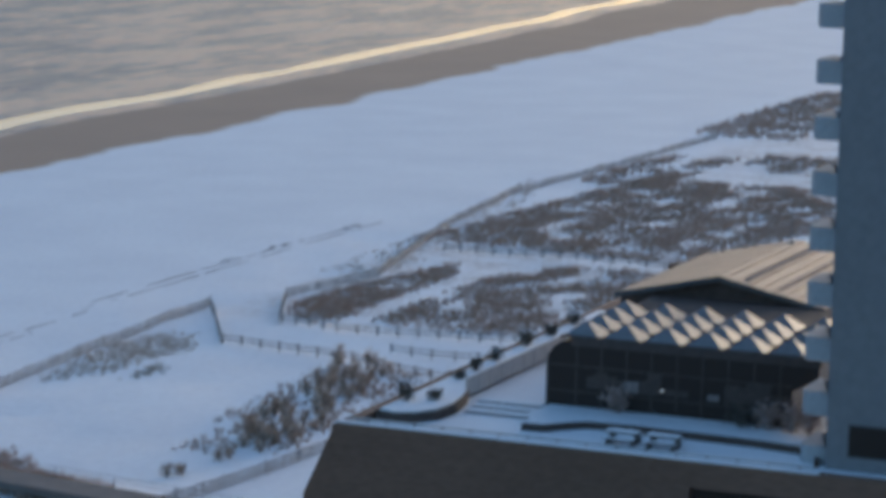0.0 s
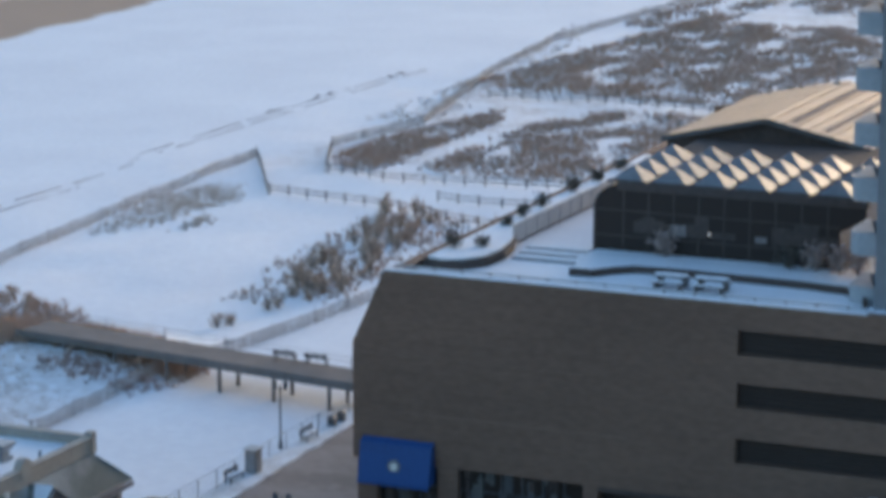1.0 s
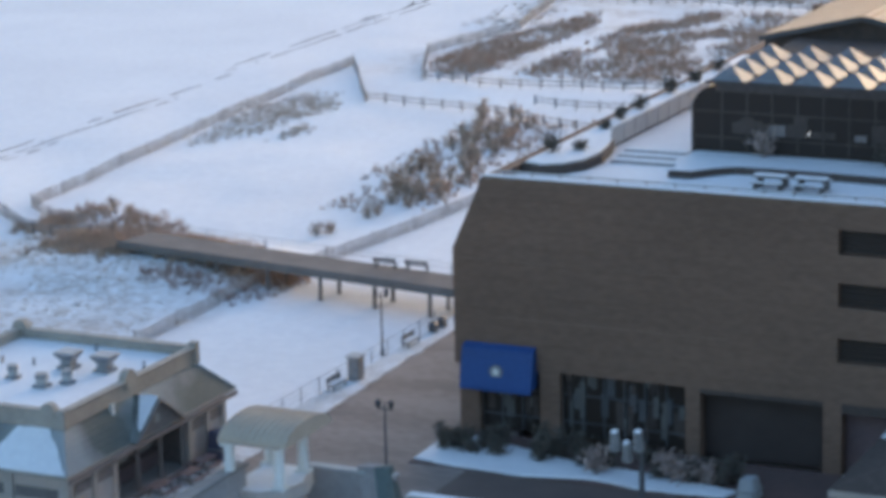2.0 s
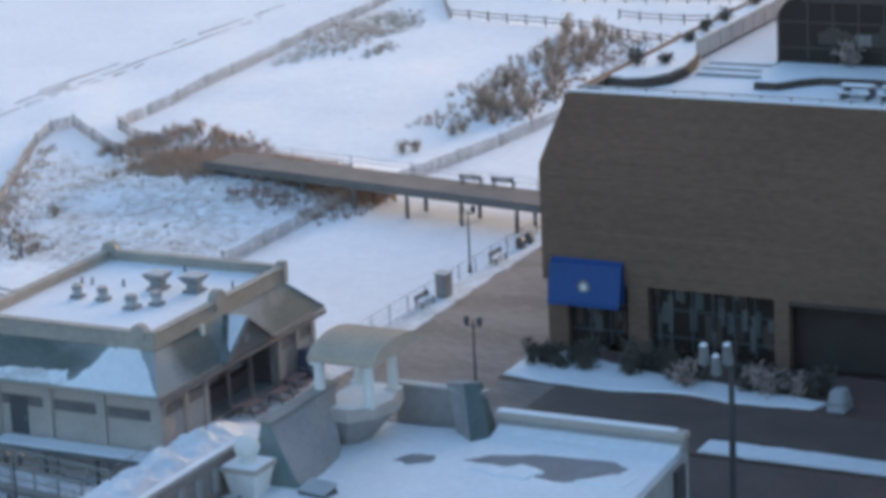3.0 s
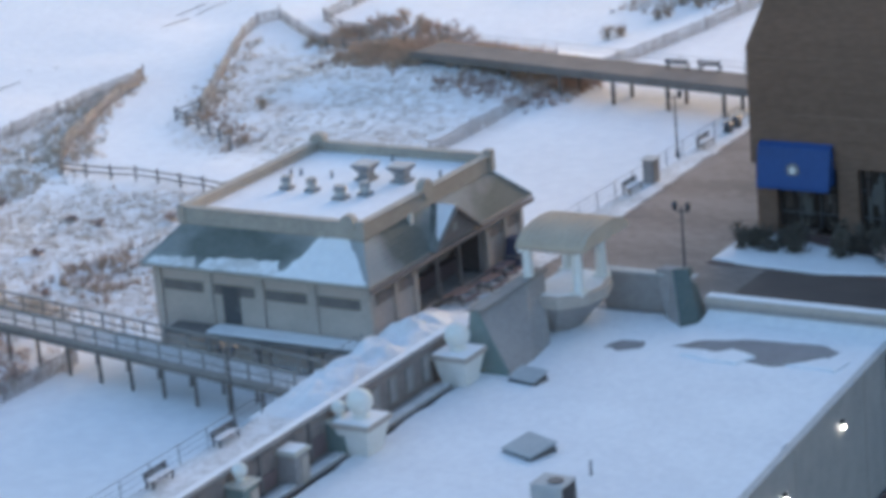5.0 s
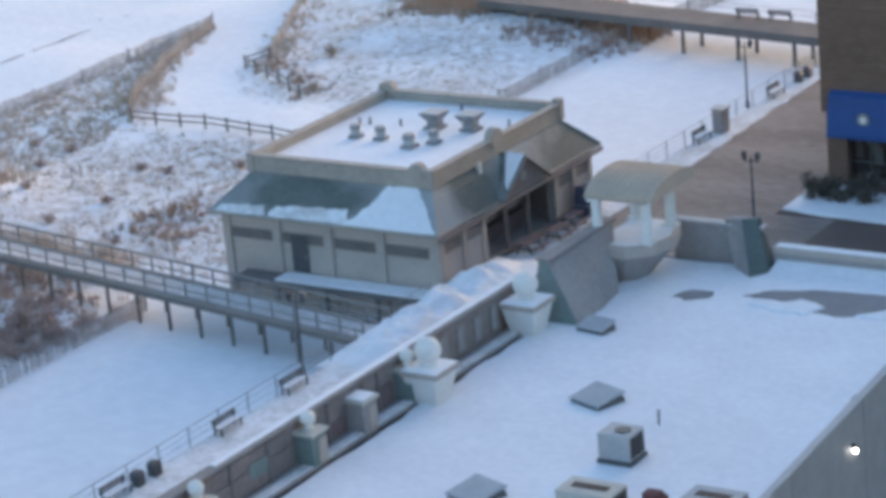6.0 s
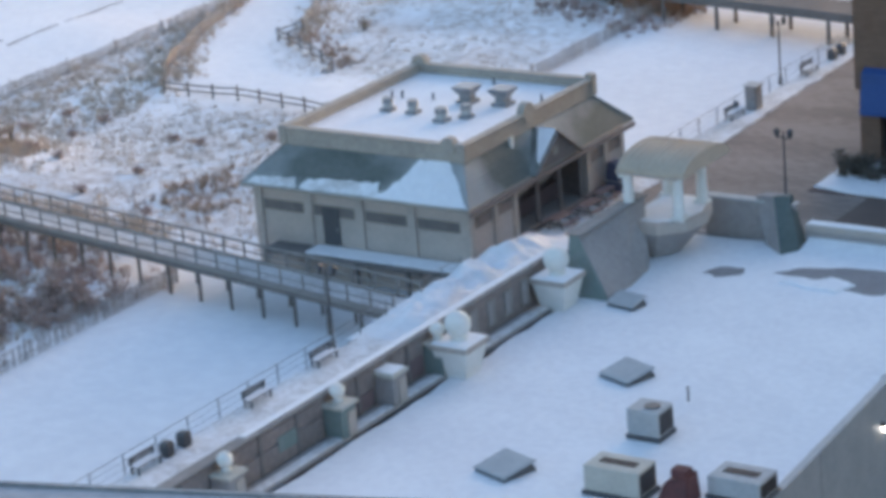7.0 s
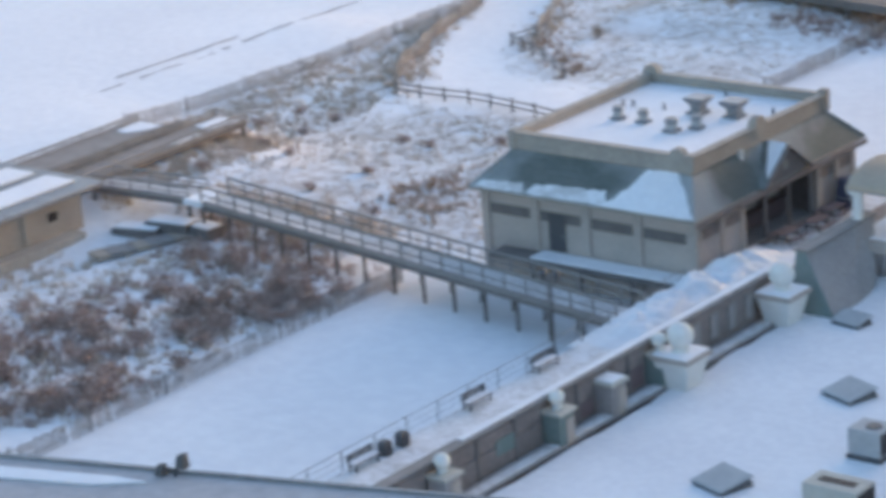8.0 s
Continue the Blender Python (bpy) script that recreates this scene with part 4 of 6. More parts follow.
for _pts in ([(-133.6, 126.2), (-132.4, 125.9), (-131.4, 128.6), (-133.8, 128.8)], [(-129.3, 129.6), (-127.4, 129.2), (-127.2, 131.9), (-129.2, 132.0)], [(-127.6, 125.4), (-127.0, 125.4), (-127.1, 128.0), (-127.6, 128.0)]):
    snow_strip("snow_patch", _pts, 0.0, "patch of snow left on weathered decking", 0.06, SNOW, 3, 0.4)


def low_pile():
    """A tarpaulin-covered stack of boards beside the ramp end."""
    t = thing("board_stack", (-118.14, 115.62, SAND), "low stack of boards under patchy snow by a ramp", "board stack")
    for k, (x, y, z, a) in enumerate(((-118.34, 115.72, 0.9, 8), (-116.54, 116.32, 0.75, -6), (-120.14, 114.52, 0.6, 14))):
        b = bmesh.new()
        bx(b, -1.6, 1.6, -0.8, 0.8, SAND, SAND + z)
        bmesh.ops.transform(b, matrix=pose(x, y, 0, 0, 0, a), verts=b.verts)
        part("stack", b, DARK_WOOD, t)
        b = bmesh.new()
        bx(b, -1.5, 1.5, -0.6, 0.7, SAND + z, SAND + z + 0.12, bevel=0.05)
        bmesh.ops.transform(b, matrix=pose(x, y, 0, 0, 0, a), verts=b.verts)
        part("snow_cap", b, SNOW, t)


low_pile()


def beach_path():
    """Sunken boards laid as a path from the beach house to the ramp end."""
    t = thing("board_path", (-119.4, 109.63, SAND), "low weathered board path half sunk in snow and brush", "path")
    a, b = Vector((-119.4, 109.63, 0)), Vector((-116.05, 118.24, 0))
    d = (b - a).normalized()
    n = int((b - a).length / 0.9)
    for i in range(n):
        p = a + d * (0.9 * i)
        e = p + d * 0.86
        z = SAND + 0.22 + 0.02 * math.sin(i * 2.3)
        part("board", bar(bmesh.new(), (p.x, p.y, z), (e.x, e.y, z), 1.5, 0.3), OLD_WOOD if i % 3 else TAN_BOARD, t)


beach_path()


def beach_house():
    t = thing("beach_house", (-129, 102, SAND), "beige beach hut block with a grey roof striped with snow", "beach house")
    part("wall", box(-134.5, -123.6, 84, 113.0, SAND, 0.75), TAN_BOARD, t)
    part("roof", box(-135.3, -123.0, 83.2, 114.7, 0.75, 1.05, bevel=0.05), METAL, t)
    for i in range(3):
        b = box(-134.8 + 3.8 * i, -132.2 + 3.8 * i, 84, 113.6, 1.05, 1.22, bevel=0.05)
        part("roof_snow", b, SNOW, t, "long strip of snow on the roof")
    for y in (99.5, 105.0, 110.4):
        w = part("window", box(-123.62, -123.54, y - 0.5, y + 0.5, -0.6, 0.2), TRIM, t)
        part("pane", box(-123.56, -123.52, y - 0.4, y + 0.4, -0.5, 0.1), GLASS, w)
    for y in (96.6, 103.0, 108.0):
        part("pilaster", box(-123.66, -123.48, y - 0.12, y + 0.12, SAND, 0.72), TRIM, t)
    part("base_ledge", box(-123.6, -122.4, 96, 112.0, SAND - 0.3, -1.5), TRIM, t)


beach_house()


# ---- pavilion ----
def pavilion():
    X0, X1, Y0, Y1, B = -95.4, -80.5, 118.8, 136.0, -0.6
    t = thing("pavilion", ((X0 + X1) / 2, (Y0 + Y1) / 2, B), "beige beach pavilion with a green mansard roof and snowy flat top", "pavilion")
    E, EZ, UZ = (-95.9, -80.0, 118.0, 136.7), 3.25, 5.55
    U = (-93.7, -81.5, 120.15, 134.2)
    for n_, a in (("wall", (X0, X1, Y0, Y0 + 0.3, SAND, EZ)), ("wall", (X0, X0 + 0.3, Y0 + 0.3, Y1, SAND, EZ)), ("wall", (X0 + 0.3, X1, Y1 - 0.3, Y1, SAND, EZ))):
        part(n_, box(*a), BEIGE, t)
    part("wall", box(X1 - 0.3, X1, Y0 + 0.3, 123.6, SAND, EZ), BEIGE, t)
    part("wall", box(X1 - 0.3, X1, 131.6, Y1 - 0.3, SAND, EZ), BEIGE, t)
    part("porch_wall", box(X1 - 2.6, X1 - 2.3, 123.6, 131.6, B, EZ), BROWN_PANEL, t)
    part("porch_side", box(X1 - 2.3, X1 - 0.3, 123.45, 123.6, B, EZ), BROWN_PANEL, t)
    part("porch_side", box(X1 - 2.3, X1 - 0.3, 131.6, 131.75, B, EZ), BROWN_PANEL, t)
    part("floor", box(X0 + 0.3, X1, Y0 + 0.3, Y1 - 0.3, B - 0.2, B + 0.6), OLD_WOOD, t)
    # pilasters and dark clerestory strips on the front, four bays
    n = 4
    for i in range(n + 1):
        x = X0 + 0.15 + (X1 - X0 - 0.45) * i / n
        part("pilaster", box(x - 0.2, x + 0.35, Y0 - 0.14, Y0 + 0.02, SAND, EZ), CREAM, t)
    for i in range(n):
        xa = X0 + 0.15 + (X1 - X0 - 0.45) * i / n + 0.42
        xb = X0 + 0.15 + (X1 - X0 - 0.45) * (i + 1) / n - 0.26
        w = part("louvre", box(xa, xb, Y0 - 0.06, Y0 + 0.02, 1.7, 2.38), TRIM, t)
        part("slats", box(xa + 0.06, xb - 0.06, Y0 - 0.09, Y0 - 0.05, 1.75, 2.34), DARK_WOOD, w)
        part("panel", box(xa, xb, Y0 - 0.04, Y0 + 0.02, B + 0.3, 1.62), CREAM, t)
    dr = part("door", box(-90.6, -89.45, Y0 - 0.12, Y0 + 0.02, B + 0.62, 2.3), DARK_METAL, t, "dark grey service door")
    part("handle", box(-89.62, -89.54, Y0 - 0.18, Y0 - 0.11, 0.9, 1.1), METAL, dr)
    # side bays
    for ya, yb in ((119.4, 121.1), (121.7, 123.3), (132.0, 133.6), (134.1, 135.6)):
        w = part("louvre", box(X1 - 0.02, X1 + 0.06, ya, yb, 1.85, 2.55), TRIM, t)
        part("slats", box(X1 + 0.05, X1 + 0.09, ya + 0.06, yb - 0.06, 1.92, 2.5), BROWN_PANEL, w)
    for y in (118.9, 121.4, 123.5, 131.75, 133.85, 135.8):
        part("pilaster", box(X1 - 0.02, X1 + 0.16, y - 0.2, y + 0.2, SAND, EZ), CREAM, t)
    # eave and mansard
    part("eave", box(E[0], E[1], E[2], E[3], EZ, EZ + 0.16, bevel=0.03), TRIM, t)
    z0 = EZ + 0.16
    lo = [(E[0] + 0.05, E[2] + 0.05, z0), (E[1] - 0.05, E[2] + 0.05, z0), (E[1] - 0.05, E[3] - 0.05, z0), (E[0] + 0.05, E[3] - 0.05, z0)]
    hi = [(U[0], U[2], UZ), (U[1], U[2], UZ), (U[1], U[3], UZ), (U[0], U[3], UZ)]
    part("mansard_roof", solid(bmesh.new(), lo, hi), DUSTED, t, "green shingled mansard slope dusted with snow")
    for i in range(7):
        f = (i + 0.5) / 7
        a = [Vector(p) * (1 - f) + Vector(q) * f for p, q in zip(lo, hi)]
        b = bmesh.new()
        for p, q, o in ((a[0], a[1], Vector((0, -0.02, 0.01))), (a[1], a[2], Vector((0.02, 0, 0.01))), (a[3], a[0], Vector((-0.02, 0, 0.01)))):
            bar(b, p + o, q + o, 0.035, 0.02)
        part("shingle_course", b, DUSTED, t)
    for i in range(4):
        part("hip", bar(bmesh.new(), lo[i], hi[i], 0.14, 0.09), DUSTED, t)
    # snow lying on the front slope
    def slope(x, f, up=0.03):
        return (x, E[2] + 0.05 + (U[2] - E[2] - 0.05) * f - up, z0 + (UZ - z0) * f + up)
    def slope_snow(pts, th):
        b = bmesh.new()
        dense = []
        for i in range(len(pts)):
            (xa, fa), (xb, fb) = pts[i], pts[(i + 1) % len(pts)]
            for k in range(8):
                x, f = xa + (xb - xa) * k / 8, fa + (fb - fa) * k / 8
                dense.append((x + 0.14 * noise.noise(Vector((x * 2, f * 6, 1))), min(0.98, max(0.01, f + 0.05 * noise.noise(Vector((x * 2, f * 6, 4)))))))
        solid(b, [slope(x, f, 0.0) for x, f in dense], [slope(x, f, th) for x, f in dense])
        part("roof_snow", b, SNOW if th > 0.05 else DIRTY_SNOW, t, "patch of snow clinging to the slope")
    slope_snow([(-86.4, 0.01), (-85.0, 0.45), (-84.3, 0.9), (-82.3, 0.94), (-81.4, 0.6), (-80.2, 0.01)], 0.08)
    slope_snow([(-91.6, 0.02), (-91.4, 0.26), (-89.0, 0.30), (-86.4, 0.34), (-86.0, 0.02)], 0.03)
    slope_snow([(-95.4, 0.02), (-95.0, 0.18), (-92.2, 0.24), (-91.9, 0.02)], 0.03)
    # entrance gable over the porch
    g = bmesh.new()
    prism(g, [(125.0, 3.45), (129.9, 3.45), (127.4, 5.25)], -82.0, -79.9, "x")
    gb = part("entrance_gable", g, BROWN_PANEL, t, "dark timber gable over the entrance")
    for s in ((124.7, 127.4), (130.1, 127.4)):
        b = bar(bmesh.new(), (-80.7, s[0], 3.38), (-80.7, s[1], 5.33), 2.0, 0.12, up=(0, -1, 0))
        part("gable_slope", b, COPPER, gb)
    b = solid(bmesh.new(), [(-79.75, 125.3, 3.9), (-79.75, 127.38, 5.41), (-81.0, 127.38, 5.41), (-80.0, 125.6, 4.1)], [(-79.77, 125.25, 3.98), (-79.77, 127.36, 5.49), (-80.95, 127.36, 5.49), (-80.05, 125.55, 4.2)])
    part("gable_snow", b, SNOW, gb, "triangle of snow on the gable slope")
    part("barge_board", bar(bmesh.new(), (-79.68, 124.7, 3.34), (-79.68, 127.4, 5.29), 0.08, 0.24, up=(1, 0, 0)), BROWN_PANEL, gb)
    part("barge_board", bar(bmesh.new(), (-79.68, 130.1, 3.34), (-79.68, 127.4, 5.29), 0.08, 0.24, up=(1, 0, 0)), BROWN_PANEL, gb)
    part("fascia", box(-79.97, -79.85, 118.1, 136.6, 2.98, 3.24), BROWN_PANEL, t, "dark eave fascia board")
    part("gable_window", box(-79.92, -79.86, 127.15, 127.65, 3.9, 4.4), TRIM, gb, "pale vent window in the gable")
    part("downpipe", box(-81.3, -81.1, 124.6, 124.9, 3.3, 5.6), WHITE, t, "white vertical pipe on the roof slope")
    part("porch_beam", box(-80.9, -80.6, 123.6, 131.6, 2.8, 3.25), TRIM, t)
    for y in (123.9, 126.4, 128.9, 131.3):
        part("porch_post", cyl(bmesh.new(), (-80.75, y, B), (-80.75, y, 2.9), 0.16, 0.14, 10), BROWN_PANEL, t)
    for y in (125.0, 127.6, 130.1):
        part("porch_bay", box(X1 - 2.29, X1 - 2.24, y - 0.9, y + 0.9, 0.2, 2.3), CREAM, t)
    part("porch_counter", box(X1 - 2.2, X1 - 1.6, 124.2, 131.2, 0.0, 0.95), MAROON, t)
    # parapet
    P0, PZ = 0.32, 6.5
    for a in ((U[0] - 0.25, U[1] + 0.25, U[2] - 0.25, U[2] - 0.25 + P0), (U[0] - 0.25, U[1] + 0.25, U[3] + 0.25 - P0, U[3] + 0.25), (U[0] - 0.25, U[0] - 0.25 + P0, U[2] + 0.07, U[3] - 0.07), (U[1] + 0.25 - P0, U[1] + 0.25, U[2] + 0.07, U[3] - 0.07)):
        p = part("parapet", box(a[0], a[1], a[2], a[3], UZ - 0.1, PZ - 0.14), TRIM, t)
        part("coping", box(a[0] - 0.1, a[1] + 0.1, a[2] - 0.1, a[3] + 0.1, PZ - 0.14, PZ, bevel=0.03), TRIM, p)
    part("roof_deck", box(U[0] + 0.07, U[1] - 0.07, U[2] + 0.07, U[3] - 0.07, UZ - 0.1, UZ + 0.15), GRAVEL_ROOF, t)
    part("roof_snow", box(U[0] + 0.1, U[1] - 0.1, U[2] + 0.1, U[3] - 0.1, UZ + 0.15, UZ + 0.33), SNOW, t, "even layer of snow on the flat roof")
    for x in (U[0] - 0.1, U[1] + 0.1):
        for y in (U[2] - 0.1, U[3] + 0.1):
            part("corner_pier", box(x - 0.26, x + 0.26, y - 0.26, y + 0.26, UZ - 0.12, PZ + (0.26 if x > -90 and y > 130 else 0.08), bevel=0.05), TRIM, t)
    for x, y in ((U[1] + 0.09, (U[2] + U[3]) / 2 - 0.3),):
        part("medallion", cyl(bmesh.new(), (x - 0.25, y, PZ - 0.05), (x + 0.25, y, PZ - 0.05), 0.62, None, 18), TRIM, t, "round-headed crest on the parapet")
    part("medallion", cyl(bmesh.new(), (U[1] - 0.75, U[2] - 0.34, PZ - 0.1), (U[1] - 0.75, U[2] + 0.16, PZ - 0.1), 0.5, None, 18), TRIM, t)
    part("medallion", cyl(bmesh.new(), (U[0] + 0.05, U[3] - 0.15, PZ - 0.05), (U[0] + 0.05, U[3] + 0.35, PZ - 0.05), 0.55, None, 18), TRIM, t)
    # deck in front
    part("deck", box(-93.9, -80.6, 117.2, Y0 - 0.16, -0.42, -0.14), DARK_WOOD, t)
    part("deck_snow", box(-91.0, -80.7, 117.25, Y0 - 0.2, -0.14, 0.0, bevel=0.04), SNOW, t, "snow along the service deck")
    for x in (-91, -87.5, -84, -80.6):
        part("deck_post", box(x - 0.1, x + 0.1, 117.3, 117.5, SAND - 0.3, -0.42), DARK_WOOD, t)
    return UZ + 0.33


ROOFZ = pavilion()


def roof_vent(x, y, z, s, kind, label):
    t = thing("roof_vent", (x, y, z), label, "roof vent", "pavilion roof vents")
    if kind == "hood":
        part("curb", box(x - 0.62 * s, x + 0.62 * s, y - 0.62 * s, y + 0.62 * s, z, z + 0.2), METAL, t)
        part("flue", box(x - 0.42 * s, x + 0.42 * s, y - 0.42 * s, y + 0.42 * s, z + 0.2, z + 0.6), METAL, t)
        b = solid(bmesh.new(), [(x + i * 0.5 * s, y + j * 0.5 * s, z + 0.6) for i, j in ((-1, -1), (1, -1), (1, 1), (-1, 1))], [(x + i * 0.82 * s, y + j * 0.82 * s, z + 1.0) for i, j in ((-1, -1), (1, -1), (1, 1), (-1, 1))])
        part("hood", b, METAL, t)
        part("snow_cap", box(x - 0.74 * s, x + 0.74 * s, y - 0.74 * s, y + 0.74 * s, z + 1.0, z + 1.08, bevel=0.03), HVAC_GREY, t)
    else:
        part("curb", box(x - 0.36 * s, x + 0.36 * s, y - 0.36 * s, y + 0.36 * s, z, z + 0.22, bevel=0.02), METAL, t)
        part("flue", cyl(bmesh.new(), (x, y, z + 0.22), (x, y, z + 0.62), 0.3 * s, None, 12), HVAC_GREY, t)
        part("cowl", cyl(bmesh.new(), (x, y, z + 0.55), (x, y, z + 0.84), 0.36 * s, 0.3 * s, 12), METAL, t)


for x, y, s, k in ((-90.7, 126.3, 1.0, "cowl"), (-88.9, 126.3, 1.0, "cowl"), (-86.3, 125.4, 1.15, "cowl"), (-85.3, 126.5, 1.0, "cowl"), (-87.0, 129.3, 0.85, "hood"), (-84.6, 129.5, 0.85, "hood")):
    roof_vent(x, y, ROOFZ, s, k, "grey metal flared exhaust hood on a snowy roof" if k == "hood" else "small grey round roof exhaust in snow")
for x, y in ((-92.1, 128.8), (-91.5, 129.0), (-89.4, 129.2), (-82.8, 130.9), (-87.6, 133.2)):
    t = thing("pipe_vent", (x, y, ROOFZ), "thin vent pipe standing in roof snow", "vent pipe", "pavilion roof vents")
    part("pipe", cyl(bmesh.new(), (x, y, ROOFZ), (x, y, ROOFZ + 0.42), 0.07, None, 8), DARK_METAL, t)
    part("collar", cyl(bmesh.new(), (x, y, ROOFZ), (x, y, ROOFZ + 0.08), 0.14, 0.09, 8), METAL, t)


def covered_rack(x, y, z, h, label, tarp):
    t = thing("covered_rack", (x, y, z), label, "covered rack")
    b = solid(bmesh.new(), [(x - 0.6, y - 0.7, z), (x + 0.6, y - 0.7, z), (x + 0.65, y + 0.7, z), (x - 0.6, y + 0.75, z)], [(x - 0.4, y - 0.55, z + h), (x + 0.35, y - 0.5, z + h * 0.93), (x + 0.4, y + 0.5, z + h), (x - 0.45, y + 0.55, z + h * 0.9)])
    bmesh.ops.bevel(b, geom=list(b.edges), offset=0.1, segments=2, affect="EDGES")
    part("cover", b, tarp, t)
    part("rope", bar(bmesh.new(), (x - 0.62, y, z + h * 0.4), (x + 0.64, y, z + h * 0.4), 1.42, 0.04), OLD_WOOD, t)


covered_rack(-79.2, 133.0, 0.0, 2.0, "tall rack wrapped in a navy tarpaulin on the boardwalk", mat("navy_tarp", (0.05, 0.052, 0.09), (0.07, 0.07, 0.11), rough=0.5, bump=0.4, scale=1.5))
covered_rack(-47.6, 137.6, 0.06, 1.3, "low cart under a pale blue-grey cover beside the drive", BALCONY)
for x, y in ((-79.0, 126.0), (-78.6, 128.6), (-79.0, 131.0)):
    t = thing("picnic_table", (x, y, 0), "dark red picnic table outside a pavilion porch", "picnic table", "porch tables")
    part("tabletop", box(x - 0.4, x + 0.4, y - 0.85, y + 0.85, 0.70, 0.76, bevel=0.01), MAROON, t)
    for s in (-0.75, 0.75):
        part("seat", box(x + s - 0.14, x + s + 0.14, y - 0.85, y + 0.85, 0.42, 0.47), MAROON, t)
    for s in (-0.6, 0.6):
        part("trestle", bar(bmesh.new(), (x - 0.75, y + s, 0.40), (x + 0.75, y + s, 0.40), 0.08), DARK_WOOD, t)
        for q in (-1, 1):
            part("leg", bar(bmesh.new(), (x + q * 0.55, y + s, 0), (x + q * 0.2, y + s, 0.7), 0.08), DARK_WOOD, t)


# ---- low shop building with the decorated parapet ----
RZ = 5.0


def edge(y):
    """The street side of the low roof runs a few degrees off the boardwalk's line."""
    return -47.75 + (116.0 - y) * 0.0725


def along_edge(y0, y1, inner, outer, z0, z1):
    """A straight piece following the street side, from an inner to an outer offset."""
    q = [(edge(y0) + inner, y0), (edge(y0) + outer, y0), (edge(y1) + outer, y1), (edge(y1) + inner, y1)]
    return solid(bmesh.new(), [(x, y, z0) for x, y in q], [(x, y, z1) for x, y in q])


def shop():
    t = thing("shop_building", (-56, 80, -1.6), "long low shop building with a snow-covered flat roof and ornate parapet", "shop building")
    X0, X1, Y0, Y1 = -66.4, -47.7, 30.0, 115.6
    part("wall", along_edge(Y0, Y1, -0.3, 0, -2.2, RZ + 0.12), HVAC_GREY, t, "plain pale grey side wall")
    part("wall", box(X0, X1 - 0.3, Y1 - 0.3, Y1, -2.2, RZ), CREAM, t)
    part("wall", box(X0, X0 + 0.3, Y0, Y1 - 0.3, -2.2, RZ), BROWN_PANEL, t)
    part("roof", along_edge(Y0, Y1 - 0.3, X0 + 0.3 - edge(Y1), -0.3, RZ - 0.3, RZ - 0.02), GRAVEL_ROOF, t, "grey felt roofing")
    part("edge_flashing", along_edge(Y0, Y1 - 0.7, -0.34, 0.03, RZ + 0.12, RZ + 0.17), HVAC_GREY, t)
    # far parapet with a snowy cream coping
    part("parapet_drift", prism(bmesh.new(), [(113.4, RZ + 0.08), (114.4, RZ + 0.2), (115.12, RZ + 0.5), (115.12, RZ)], -57.7, X1 - 0.2, "x"), SNOW, t, "snow drifted against the far parapet")
    par = part("parapet", box(-57.9, X1, Y1 - 0.5, Y1 + 0.01, RZ, RZ + 0.95), GREY_STUCCO, t)
    part("coping", box(-57.9, X1 + 0.06, Y1 - 0.62, Y1 + 0.12, RZ + 0.82, RZ + 1.12, bevel=0.05), CREAM, par)
    part("coping_snow", box(-57.8, -48.2, Y1 - 0.5, Y1 + 0.05, RZ + 1.12, RZ + 1.2, bevel=0.04), SNOW, par)
    part("wall_box", along_edge(113.2, 114.6, 0, 0.2, 3.1, RZ - 0.2), DARK_METAL, t, "dark box on the wall near the corner")
    for y in (112.6, 110.0, 84.0, 92.0, 100.5):
        part("wall_joint", along_edge(y, y + 0.06, 0, 0.02, -1.6, RZ), GREY_STUCCO, t)
    # front parapet seen from behind
    front = part("front_parapet", box(-66.5, -66.1, Y0, 104.2, RZ - 0.1, 7.1), BROWN_PANEL, t, "brown back of the boardwalk parapet")
    part("front_coping", box(-66.62, -66.0, Y0, 104.2, 7.1, 7.2, bevel=0.02), OLD_WOOD, front)
    part("coping_snow", box(-66.58, -66.2, 80, 104.2, 7.2, 7.26, bevel=0.02), SNOW, front)
    part("kerb", box(-66.1, -65.1, Y0, 104.2, RZ, RZ + 0.2, bevel=0.06), GREY_STUCCO, t)
    part("kerb_snow", box(-65.75, -65.2, Y0, 104.2, RZ + 0.14, RZ + 0.24, bevel=0.05), DIRTY_SNOW, t, "thin trodden snow on the parapet kerb")
    ys = [54.2, 62.1, 70.0, 77.9, 85.8, 89.7, 93.6]
    for k, (ya, yb) in enumerate(zip(ys, ys[1:])):
        part("panel", box(-66.12, -66.03, ya + 0.75, yb - 0.75, RZ + 0.3, 6.0 + 0.2 * (k % 2)), BROWN_PANEL if k == 3 else MAROON, t, "dark red panel on the parapet back")
        part("upper_panel", box(-66.12, -66.05, ya + 0.75, yb - 0.75, 6.3 + 0.1 * (k % 2), 6.95), BROWN_PANEL, t)
        for f in (0.35, 0.68) if yb - ya > 5 else (0.5,):
            y = ya + (yb - ya) * f
            part("stud", box(-66.12, -65.98, y - 0.09, y + 0.09, RZ + 0.2, 7.05), DARK_WOOD, t)
    part("flat_panel", box(-66.03, -66.0, 81.9, 83.2, RZ + 0.8, RZ + 1.5), TEAL, t, "small turquoise painted panel")
    for k, y in enumerate(ys):
        green = k in (4, 6)
        top = 6.55
        pr = part("pier", box(-66.2, -65.15, y - 0.52, y + 0.52, RZ - 0.1, top, bevel=0.04), TEAL if green else GREY_STUCCO, t, "teal painted pier" if green else "grey-beige pier")
        part("pier_side", box(-65.19, -65.1, y - 0.1, y + 0.48, RZ, top - 0.25), CREAM, pr)
